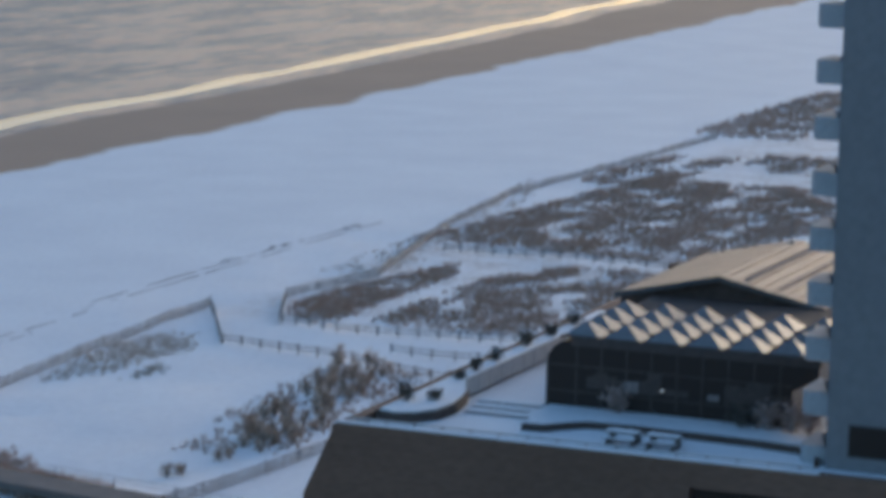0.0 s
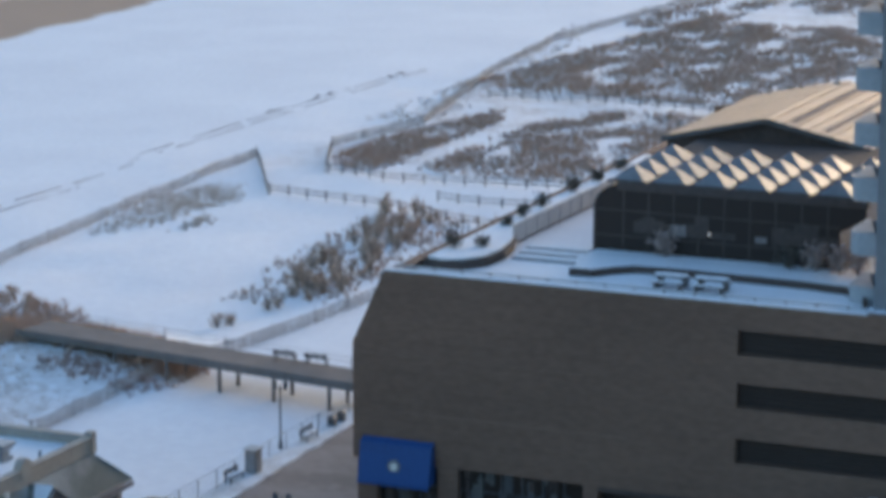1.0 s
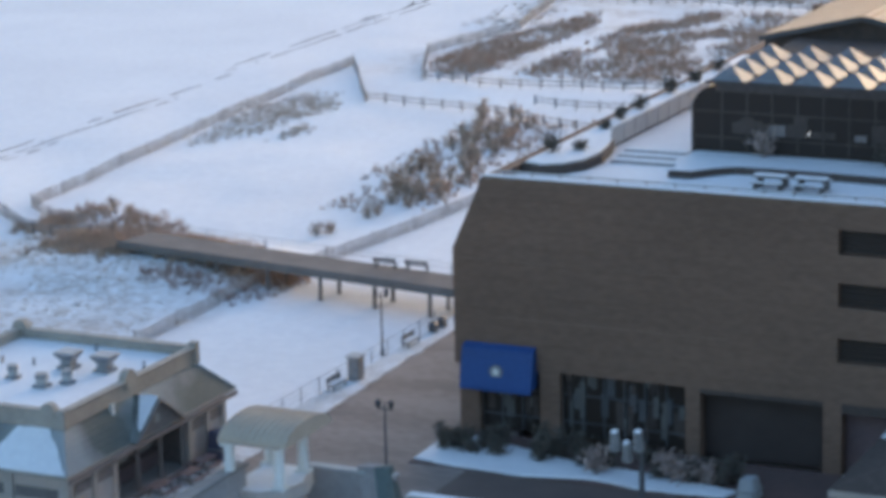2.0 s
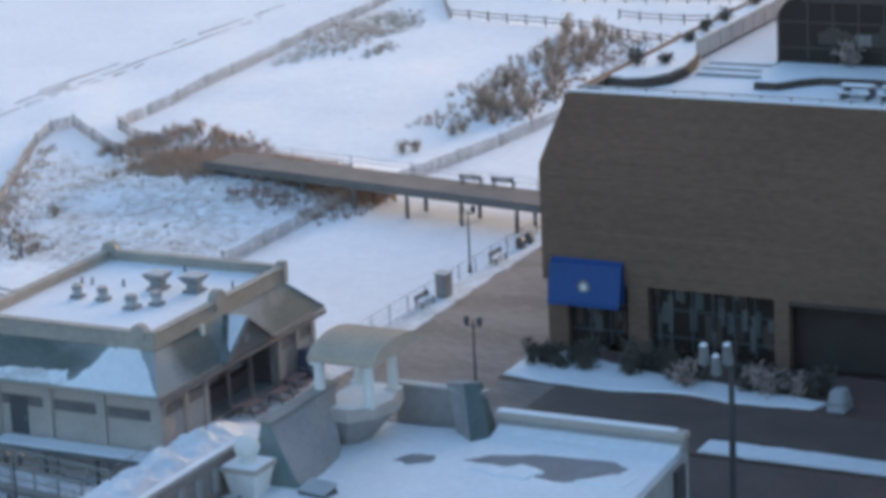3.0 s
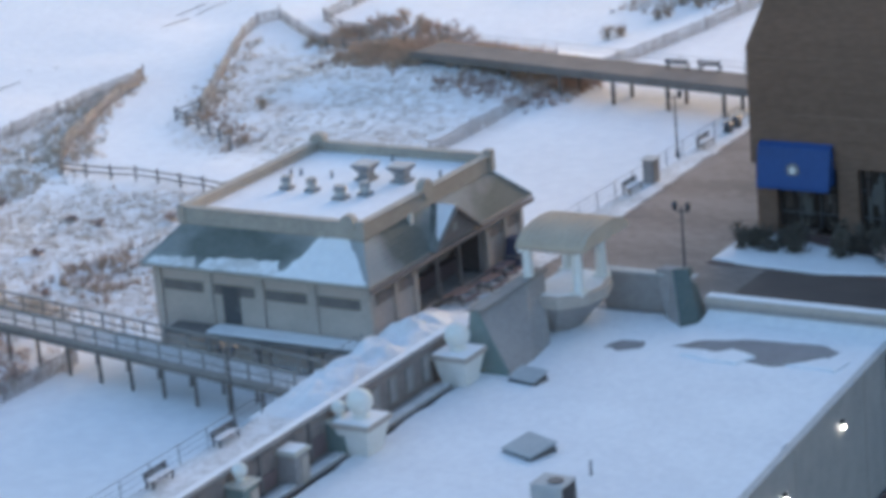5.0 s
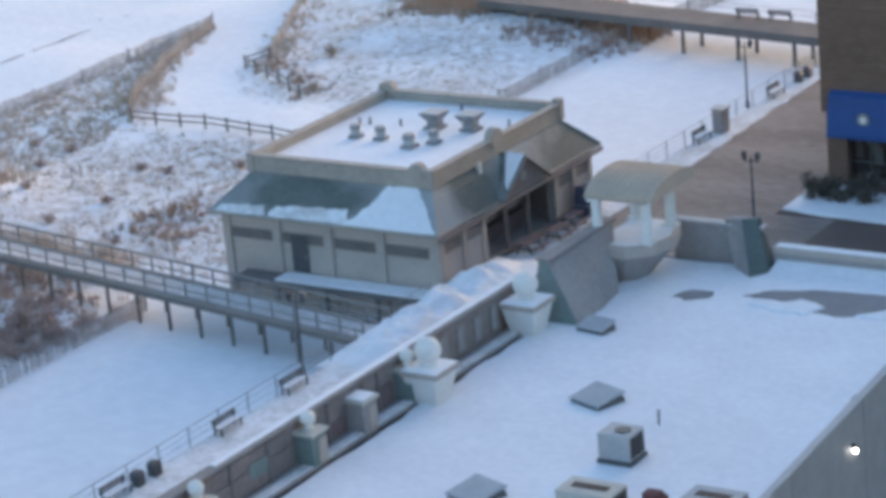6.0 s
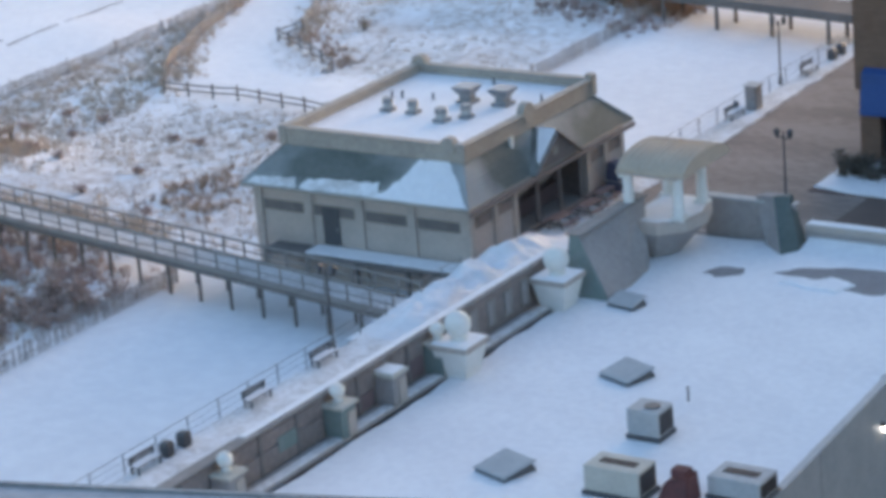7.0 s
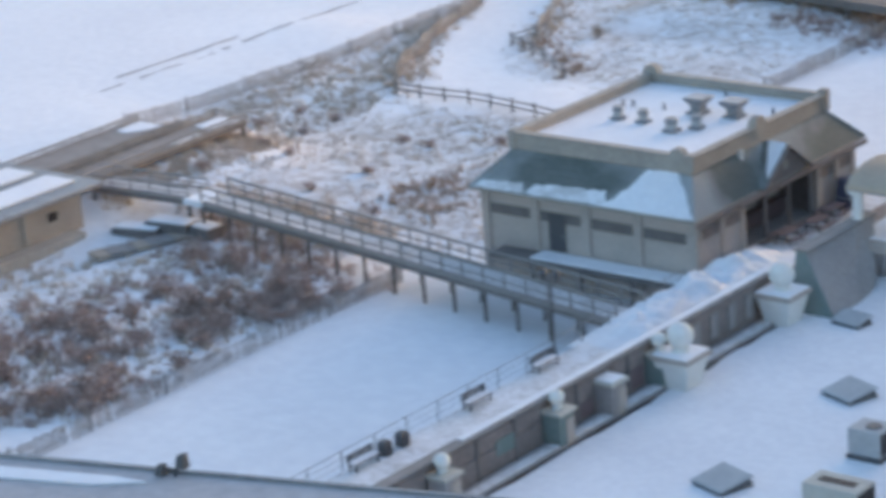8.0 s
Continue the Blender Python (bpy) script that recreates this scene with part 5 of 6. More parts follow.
        part("pier_cap", box(-66.3, -65.02, y - 0.64, y + 0.64, top, top + 0.16, bevel=0.04), HVAC_BEIGE, pr)
        if k == 5:
            part("cap_snow", box(-66.2, -65.15, y - 0.5, y + 0.5, top + 0.16, top + 0.24, bevel=0.03), SNOW, pr)
        else:
            fb = bmesh.new()
            cyl(fb, (-65.65, y, top + 0.16), (-65.65, y, top + 0.34), 0.28, 0.16, 12)
            ball(fb, (-65.65, y, top + 0.66), 0.35)
            part("ball_finial", fb, WHITE, pr, "small white ball finial", smooth=True)
    for y in (97.2, 98.7, 100.2, 101.7):
        w = part("opening", box(-66.14, -66.02, y - 0.34, y + 0.34, RZ + 0.5, RZ + 1.75), OLD_WOOD, t)
        part("shutter", box(-66.03, -66.0, y - 0.24, y + 0.05, RZ + 0.6, RZ + 1.62), GREY_STUCCO, w)
    return t


shop()
snow_strip("roof_snow", [(-65.15, 31), (edge(31) - 0.32, 31), (edge(70) - 0.32, 70), (edge(109) - 0.32, 109), (edge(115) - 0.32, 115.0), (-57.6, 115.05), (-64.8, 114.6)], RZ - 0.02, "thick even snow over a long flat roof", 0.12, SNOW, 9, 1.2)


def bare_patch(pts, label, seed):
    b = bmesh.new()
    dense = []
    for i in range(len(pts)):
        (xa, ya), (xb, yb) = pts[i], pts[(i + 1) % len(pts)]
        for k in range(7):
            x, y = xa + (xb - xa) * k / 7, ya + (yb - ya) * k / 7
            dense.append((x + 0.3 * noise.noise(Vector((x * 1.3, y * 1.3, seed))), y + 0.2 * noise.noise(Vector((x * 1.3, y * 1.3, seed + 3)))))
    prism(b, dense, RZ + 0.095, RZ + 0.108)
    tagged(part("bare_roof_patch", b, GRAVEL_ROOF), label, "roof patch", kind="stuff")


bare_patch([(-57.6, 110.6), (-56.4, 111.8), (-54.2, 112.6), (-50.4, 112.9), (-49.4, 112.2), (-49.6, 110.6), (-51.6, 109.4), (-53.4, 109.6), (-54.4, 110.6)], "grey bare roofing where wind has cleared the snow", 2)
bare_patch([(-60.8, 109.6), (-60.2, 110.7), (-59.0, 110.8), (-58.9, 109.9), (-59.8, 109.2)], "small dark melted patch in roof snow", 5)
snow_strip("snow_drift", [(-56.6, 109.4), (-54.4, 110.9), (-53.0, 110.4), (-53.4, 109.0)], RZ + 0.108, "small drift of snow on bare roofing", 0.12, SNOW, 12, 0.5)
snow_strip("snow_drift", [(-51.2, 109.7), (-49.8, 111.2), (-48.4, 111.0), (-48.6, 109.6)], RZ + 0.108, "small drift of snow near a roof edge", 0.1, SNOW, 13, 0.5)


def big_ball(x, y, label):
    t = thing("ball_pedestal", (x, y, RZ), label, "roof ornament", "roof ornaments")
    def sq(r, z):
        return [(x - r, y - r, z), (x + r, y - r, z), (x + r, y + r, z), (x - r, y + r, z)]
    part("pedestal", solid(bmesh.new(), sq(0.6, RZ), sq(0.9, RZ + 1.45)), WHITE, t, "flared white pedestal")
    part("capital", solid(bmesh.new(), sq(1.0, RZ + 1.45), sq(1.0, RZ + 1.68)), CREAM, t)
    part("snow_cap", box(x - 0.95, x + 0.95, y - 0.95, y + 0.95, RZ + 1.68, RZ + 1.75, bevel=0.03), SNOW, t)
    part("collar", cyl(bmesh.new(), (x, y, RZ + 1.75), (x, y, RZ + 1.95), 0.42, 0.34, 16), WHITE, t)
    part("ball", ball(bmesh.new(), (x, y, RZ + 2.48), 0.62, 24), WHITE, t, "large white ball", smooth=True)


big_ball(-65.0, 103.0, "large white ball on a flared pedestal at the roof edge")
big_ball(-64.7, 93.9, "large weathered ball on a flared pedestal beside a teal pier")


TAN_ROOFING = mat("cream_ribbed_roofing", (0.54, 0.45, 0.35), (0.46, 0.38, 0.30), scale=0.6, fine=5.0, rough=0.8, bump=0.2)


def gazebo():
    t = thing("rooftop_gazebo", (-63.8, 112.5, 7.0), "cream gazebo with a ribbed barrel roof on round columns", "gazebo")
    # pedestal below, tapering to the roof snow
    ring = [(-65.4, 110.0), (-63.4, 109.9), (-62.3, 110.9), (-62.0, 112.4), (-62.5, 113.9), (-63.7, 114.6), (-65.4, 114.6)]
    part("pedestal", solid(bmesh.new(), [(-64.6 + (x + 64.6) * 0.45, 111.6 + (y - 111.6) * 0.5, RZ) for x, y in ring], [(x, y, 6.6) for x, y in ring]), GREY_STUCCO, t, "tapered grey base")
    part("plinth", prism(bmesh.new(), [(-64 + (x + 64) * 1.05, 112.4 + (y - 112.4) * 1.04) for x, y in ring], 6.6, 7.15), CREAM, t)
    part("floor", prism(bmesh.new(), [(-64 + (x + 64) * 0.9, 112.4 + (y - 112.4) * 0.9) for x, y in ring], 7.15, 7.2), SNOW, t)
    for x, y in ((-65.1, 110.3), (-65.1, 114.3), (-62.7, 111.0), (-62.9, 113.8)):
        c = part("column", cyl(bmesh.new(), (x, y, 7.1), (x, y, 9.5), 0.29, 0.25, 14), WHITE, t, smooth=False)
        part("base", box(x - 0.36, x + 0.36, y - 0.36, y + 0.36, 7.1, 7.3), WHITE, c)
        part("capital", box(x - 0.34, x + 0.34, y - 0.34, y + 0.34, 9.36, 9.52), WHITE, c)
    part("beam", box(-65.6, -62.2, 110.0, 110.35, 9.5, 9.75), CREAM, t)
    part("beam", box(-65.6, -62.2, 114.3, 114.65, 9.5, 9.75), CREAM, t)
    part("beam", box(-65.6, -65.25, 110.35, 114.3, 9.5, 9.75), CREAM, t)
    part("beam", box(-62.55, -62.2, 110.35, 114.3, 9.5, 9.75), CREAM, t)
    n = 16
    arc = [(112.3 - 2.4 * math.cos(math.pi * i / n), 9.65 + 0.85 * math.sin(math.pi * i / n)) for i in range(n + 1)]
    vault = part("barrel_roof", prism(bmesh.new(), arc, -65.5, -61.7, "x"), TAN_ROOFING, t, "cream vaulted roof with raised ribs")
    for k in range(11):
        x = -65.4 + 3.6 * k / 10
        b = bmesh.new()
        for (ya, za), (yb, zb) in zip(arc, arc[1:]):
            bar(b, (x, ya, za + 0.02), (x, yb, zb + 0.02), 0.14, 0.08)
        part("rib", b, TAN_ROOFING, vault)


gazebo()


def facade_walls():
    """The raised walls either side of the gazebo, seen from behind."""
    t = thing("entrance_wall", (-64.4, 107, RZ), "grey rendered back of a raised entrance wall with a teal end", "wall")
    lo = [(-65.5, 104.4, RZ - 0.05), (-63.0, 104.4, RZ - 0.05), (-63.0, 106.6, RZ - 0.05), (-63.4, 108.9, RZ - 0.05), (-64.3, 110.6, RZ - 0.05), (-65.5, 111.2, RZ - 0.05)]
    hi = [(-65.5, 105.2, 7.95), (-65.05, 105.2, 7.95), (-65.0, 107.4, 7.95), (-64.9, 109.6, 7.95), (-64.75, 111.2, 7.95), (-65.5, 111.6, 7.95)]
    part("body", solid(bmesh.new(), lo, hi), GREY_STUCCO, t)
    b = solid(bmesh.new(), [(-65.5, 104.34, RZ), (-63.0, 104.34, RZ), (-63.0, 104.44, RZ), (-65.5, 104.44, RZ)], [(-65.5, 105.12, 7.9), (-65.05, 105.12, 7.9), (-65.05, 105.24, 7.9), (-65.5, 105.24, 7.9)])
    part("end_face", b, TEAL, t, "teal painted end face")
    part("coping", box(-65.62, -64.8, 105.0, 111.7, 7.95, 8.06), OLD_WOOD, t)
    t = thing("entrance_wall", (-60, 115.4, RZ), "pale grey rendered wall at the roof's far end", "wall")
    part("body", box(-63.5, -58.5, 115.1, 115.5, RZ - 0.1, 7.0), GREY_STUCCO, t)
    part("coping", box(-63.6, -58.4, 115.0, 115.6, 7.0, 7.1), HVAC_GREY, t)
    t = thing("roof_fin", (-58.2, 114.6, RZ), "leaning teal fin wall with a grey face on the roof corner", "fin wall")
    b = solid(bmesh.new(), [(-59.6, 114.2, RZ), (-58.4, 113.2, RZ), (-58.0, 114.2, RZ), (-58.4, 115.4, RZ), (-59.6, 115.4, RZ)], [(-60.6, 115.2, 7.3), (-59.6, 115.0, 7.3), (-58.9, 115.2, 7.3), (-58.9, 115.6, 7.3), (-60.6, 115.6, 7.3)])
    part("fin", b, GREY_STUCCO, t)
    b = solid(bmesh.new(), [(-58.3, 113.1, RZ), (-57.7, 114.0, RZ), (-58.0, 115.45, RZ)], [(-59.5, 114.95, 7.45), (-58.7, 115.1, 7.45), (-58.8, 115.65, 7.45)])
    part("dark_face", b, mat("deep_teal_stucco", (0.085, 0.115, 0.11), (0.12, 0.145, 0.14), scale=0.5, fine=4.0, rough=0.85, bump=0.2), t, "dark teal side of the fin")
    part("cap", box(-60.3, -58.8, 115.0, 115.7, 7.3, 7.4, bevel=0.04), GREY_STUCCO, t)


facade_walls()


def roof_hatch(x, y, w, d, turn, label):
    t = thing("roof_hatch", (x, y, RZ), label, "roof hatch", "roof hatches")
    m = pose(x, y, RZ, 0, 0, turn)
    b = solid(bmesh.new(), [(-w / 2, -d / 2, 0), (w / 2, -d / 2, 0), (w / 2, d / 2, 0), (-w / 2, d / 2, 0)], [(-w * 0.42, -d * 0.42, 0.3), (w * 0.42, -d * 0.42, 0.3), (w * 0.42, d * 0.42, 0.5), (-w * 0.42, d * 0.42, 0.5)])
    bmesh.ops.transform(b, matrix=m, verts=b.verts)
    part("curb", b, DARK_METAL, t)
    b = solid(bmesh.new(), [(-w * 0.5, -d * 0.5, 0.26), (w * 0.5, -d * 0.5, 0.26), (w * 0.5, d * 0.5, 0.52), (-w * 0.5, d * 0.5, 0.52)], [(-w * 0.46, -d * 0.46, 0.34), (w * 0.46, -d * 0.46, 0.34), (w * 0.46, d * 0.46, 0.6), (-w * 0.46, d * 0.46, 0.6)])
    bmesh.ops.transform(b, matrix=m, verts=b.verts)
    part("lid", b, HVAC_GREY, t, "sloping grey lid")


roof_hatch(-57.5, 96.3, 2.0, 1.7, -20, "sloping grey roof hatch sunk in deep snow")
roof_hatch(-57.1, 85.4, 2.0, 1.8, -18, "grey roof hatch rising out of snow")
roof_hatch(-62.0, 104.2, 1.7, 1.1, -10, "low dark roof hatch half buried in snow")


def hvac(x, y, w, d, h, body, label, fan=True, turn=0):
    t = thing("hvac_unit", (x, y, RZ + 0.1), label, "air conditioner", "rooftop units")
    m = pose(x, y, RZ + 0.1, 0, 0, turn)
    def p(name, bm, material, par=t, lab=""):
        bmesh.ops.transform(bm, matrix=m, verts=bm.verts)
        return part(name, bm, material, par, lab)
    c = p("casing", box(-w / 2, w / 2, -d / 2, d / 2, 0.2, h, bevel=0.04), body)
    p("skid", box(-w * 0.54, w * 0.54, -d * 0.54, d * 0.54, 0, 0.2), DARK_METAL)
    for i in range(6):
        p("fin", box(w / 2 - 0.01, w / 2 + 0.03, -d * 0.4 + d * 0.8 * i / 6, -d * 0.4 + d * 0.8 * i / 6 + 0.06, 0.35, h - 0.2), DARK_METAL, c)
    p("coil", box(w / 2 - 0.03, w / 2 + 0.012, -d * 0.42, d * 0.42, 0.3, h - 0.15), RECESS_SHADE, c)
    if fan:
        p("fan_guard", cyl(bmesh.new(), (w * 0.12, -d * 0.05, h), (w * 0.12, -d * 0.05, h + 0.06), min(w, d) * 0.26, None, 16), DARK_METAL, c)
    else:
        # Flat near-black plate, painted as the shade of a top opening.
        p("top_opening", box(-w * 0.33, w * 0.33, -d * 0.16, d * 0.16, h - 0.05, h + 0.02), RECESS_SHADE, c)
    return t


hvac(-53.3, 90.95, 1.5, 1.35, 1.35, HVAC_GREY, "grey boxy rooftop air conditioner with a fan on snow")
hvac(-51.6, 85.4, 2.5, 1.5, 1.3, HVAC_BEIGE, "beige rooftop unit with a dark top opening", fan=False)
hvac(-46.95, 87.0, 2.3, 1.6, 1.0, HVAC_GREY, "pale rooftop unit with snow on its ribbed top", fan=False)
_t = thing("rust_unit", (-49.1, 85.7, RZ + 0.1), "rusty red roof machine with a broken cover", "roof machine")
_b = solid(bmesh.new(), [(-49.9, 85.1, RZ), (-48.4, 85.1, RZ), (-48.4, 86.3, RZ), (-49.9, 86.3, RZ)], [(-49.6, 85.3, RZ + 0.9), (-48.45, 85.2, RZ + 1.3), (-48.5, 86.2, RZ + 1.35), (-49.5, 86.1, RZ + 1.0)])
bmesh.ops.bevel(_b, geom=list(_b.edges), offset=0.08, segments=2, affect="EDGES")
part("housing", _b, RUST, _t)
part("cover", box(-49.3, -48.6, 85.4, 86.0, RZ + 1.15, RZ + 1.5, bevel=0.06), RUST, _t)
_t = thing("vent_stub", (-53.6, 94.8, RZ), "thin dark vent stub in roof snow", "vent pipe")
part("pipe", cyl(bmesh.new(), (-53.6, 94.8, RZ), (-53.6, 94.8, RZ + 0.75), 0.05, None, 8), DARK_METAL, _t)
part("cap", cyl(bmesh.new(), (-53.6, 94.8, RZ + 0.7), (-53.6, 94.8, RZ + 0.8), 0.08, 0.05, 8), METAL, _t)
for y, z in ((106.6, 3.75), (99.0, 3.3)):
    xw = edge(y)
    t = thing("wall_lamp", (xw, y, z), "small lit wall lamp on a cream wall", "wall lamp", "wall lamps")
    part("bracket", box(xw - 0.01, xw + 0.17, y - 0.12, y + 0.12, z + 0.12, z + 0.32, bevel=0.03), DARK_METAL, t)
    part("bulb", ball(bmesh.new(), (xw + 0.16, y, z), 0.075, 12), BULB, t, "bright warm lamp globe", smooth=True)


# ---- brown podium building ----
def podium():
    t = thing("podium_building", (-45, 150, 0), "massive brown ribbed-block building with a roof terrace", "building")
    XL, XR, YF, YB, ZT = -68.5, -10.0, 143.5, 214.0, 16.05
    # front wall, with a canted upper-left corner, cut for openings
    def front(x0, x1, z0, z1, m=BLOCK, name="wall"):
        return part(name, box(x0, x1, YF, YF + 0.8, z0, z1), m, t)
    b = prism(bmesh.new(), [(XL, 4.3), (-44.4, 4.3), (-44.4, ZT), (-66.4, ZT), (XL, 11.5)], YF, YF + 0.8, "y")
    part("wall", b, BLOCK, t, "ribbed brown block wall with a canted corner")
    zs = [4.3, 6.7, 8.15, 9.95, 11.4, 13.05, 14.5, ZT]
    for k in range(0, len(zs) - 1):
        if k % 2 == 0:
            front(-44.4, XR, zs[k], zs[k + 1])
        else:
            # The louvre's inner shade is put into this backing's colour.
            part("louvre_recess", box(-44.4, XR, YF + 0.6, YF + 0.8, zs[k], zs[k + 1]), RECESS_SHADE, t, "recessed parking louvre backing with its shade put into a near-black colour")
            for j in range(4):
                z = zs[k] + 0.15 + j * (zs[k + 1] - zs[k] - 0.2) / 4
                part("louvre_blade", bar(bmesh.new(), (-44.4, YF + 0.35, z), (XR, YF + 0.35, z), 0.22, 0.04), BLOCK_DARK, t)
    # shallow block courses
    for k in range(11):
        z = 4.9 + k * 0.98
        xa = XL if z < 11.4 else XL + (z - 11.5) * 0.49
        part("course", box(xa + 0.05, -44.45, YF - 0.025, YF + 0.01, z, z + 0.05), BLOCK, t)
    for z, xa, xb in ((10.9, -67.9, -53.5), (7.4, -65.5, -51.0)):
        part("pour_joint", box(xa, xb, YF - 0.03, YF + 0.01, z, z + 0.06), WORN_BLOCK, t, "pale joint line in the block wall")
    # left side: upright below, canted above
    b = prism(bmesh.new(), [(XL, 3.5), (XL + 0.8, 3.5), (XL + 0.8, 11.3), (-65.6, ZT), (-66.4, ZT), (XL, 11.5)], YF + 0.8, YB, "y")
    part("side_wall", b, BLOCK, t)
    part("rear_wall", box(XL, XR, YB - 0.6, YB, 0, ZT), BLOCK, t)
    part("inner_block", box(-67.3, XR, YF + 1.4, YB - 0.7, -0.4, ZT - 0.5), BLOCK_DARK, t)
    # ground floor: recessed storefronts between piers
    for x0, x1 in ((-68.2, -66.9), (-62.9, -61.6), (-53.6, -52.7), (-45.2, -44.1), (-36.0, -35.0)):
        front(x0, x1, 0, 4.3, name="ground_pier")
    for (x0, x1), (z0, z1) in ((((-66.9, -62.9)), (0.3, 4.0)), ((-61.6, -53.6), (0.3, 4.3))):
        sf = part("storefront", box(x0, x1, YF + 0.55, YF + 0.7, z0, z1), GLASS, t, "dark shop glazing")
        n = int((x1 - x0) / 1.25)
        for i in range(n + 1):
            x = x0 + (x1 - x0) * i / n
            part("mullion", box(x - 0.05, x + 0.05, YF + 0.45, YF + 0.6, z0, z1), DARK_METAL, sf)
        for z in (z0 + 0.9, z0 + 2.6):
            part("transom", box(x0, x1, YF + 0.47, YF + 0.58, z - 0.04, z + 0.04), DARK_METAL, sf)
        rng = random.Random(int(x0 * 10))
        # Random flat panels put the glazing's uneven reflections into colour.
        for k in range(int((x1 - x0) * 4)):
            x, z = rng.uniform(x0 + 0.2, x1 - 0.5), rng.uniform(z0 + 0.3, z1 - 0.4)
            w_, h_ = rng.uniform(0.2, 0.55), min(rng.uniform(0.5, 1.8), z1 - z - 0.1)
            part("flat_panel", box(x, x + w_, YF + 0.52 - 0.004 * k, YF + 0.545, z, z + h_), rng.choice([BLOCK_DARK, PANE_REFLECTION, BLOCK_DARK, PANE_REFLECTION, DARK_METAL, RECESS_SHADE]), sf)
    # Shallow panel painted near-black for the shade of the garage entrance.
    part("door_recess", box(-52.7, -45.2, YF + 1.0, YF + 1.3, 0, 4.0), RECESS_SHADE, t, "near-black panel with the garage entrance's shade put into its colour")
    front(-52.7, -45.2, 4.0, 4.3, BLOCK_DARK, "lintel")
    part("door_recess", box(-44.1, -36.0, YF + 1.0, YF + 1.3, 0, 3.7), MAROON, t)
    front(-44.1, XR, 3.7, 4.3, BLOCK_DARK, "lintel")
    # parapet and terrace floor
    part("terrace_floor", box(-66.0, XR, YF + 0.8, YB - 0.6, 15.2, 15.43), GREY_STUCCO, t)
    part("terrace_snow", box(-65.6, XR, YF + 0.9, YB - 0.8, 15.43, 15.58), SNOW, t, "thin snow over the terrace")
    part("coping", box(-66.45, -37.0, YF - 0.04, YF + 0.5, ZT, ZT + 0.1), SNOW, t, "snow line along the front parapet")
    rail = part("terrace_rail", bar(bmesh.new(), (-65.9, YF + 0.62, ZT + 0.24), (-37.2, YF + 0.62, ZT + 0.24), 0.09, 0.1), HVAC_GREY, t, "thin metal rail set behind the parapet")
    for i in range(16):
        x = -65.2 + 27 * i / 15
        part("rail_post", box(x - 0.05, x + 0.05, YF + 0.57, YF + 0.67, ZT - 0.2, ZT + 0.26), BROWN_PANEL, rail)
    return t


podium()
TZ = 15.58


def blue_awning():
    t = thing("blue_awning", (-66, 143, 4), "bright blue canvas awning with a round pale emblem", "awning")
    x0, x1 = -67.8, -63.1
    b = prism(bmesh.new(), [(143.5, 5.75), (143.5, 3.3), (142.6, 3.2), (143.0, 5.5)], x0, x1, "x")
    part("canopy", b, BLUE, t)
    part("valance", box(x0, x1, 142.56, 142.62, 3.0, 3.25), BLUE, t)
    part("emblem", cyl(bmesh.new(), (-65.45, 142.82, 4.2), (-65.45, 142.72, 4.2), 0.42, None, 24), TOWER, t, "pale round emblem without lettering")
    b = cyl(bmesh.new(), (-65.45, 142.73, 4.2), (-65.45, 142.69, 4.2), 0.26, None, 5)
    part("emblem_centre", b, WHITE, t)


blue_awning()


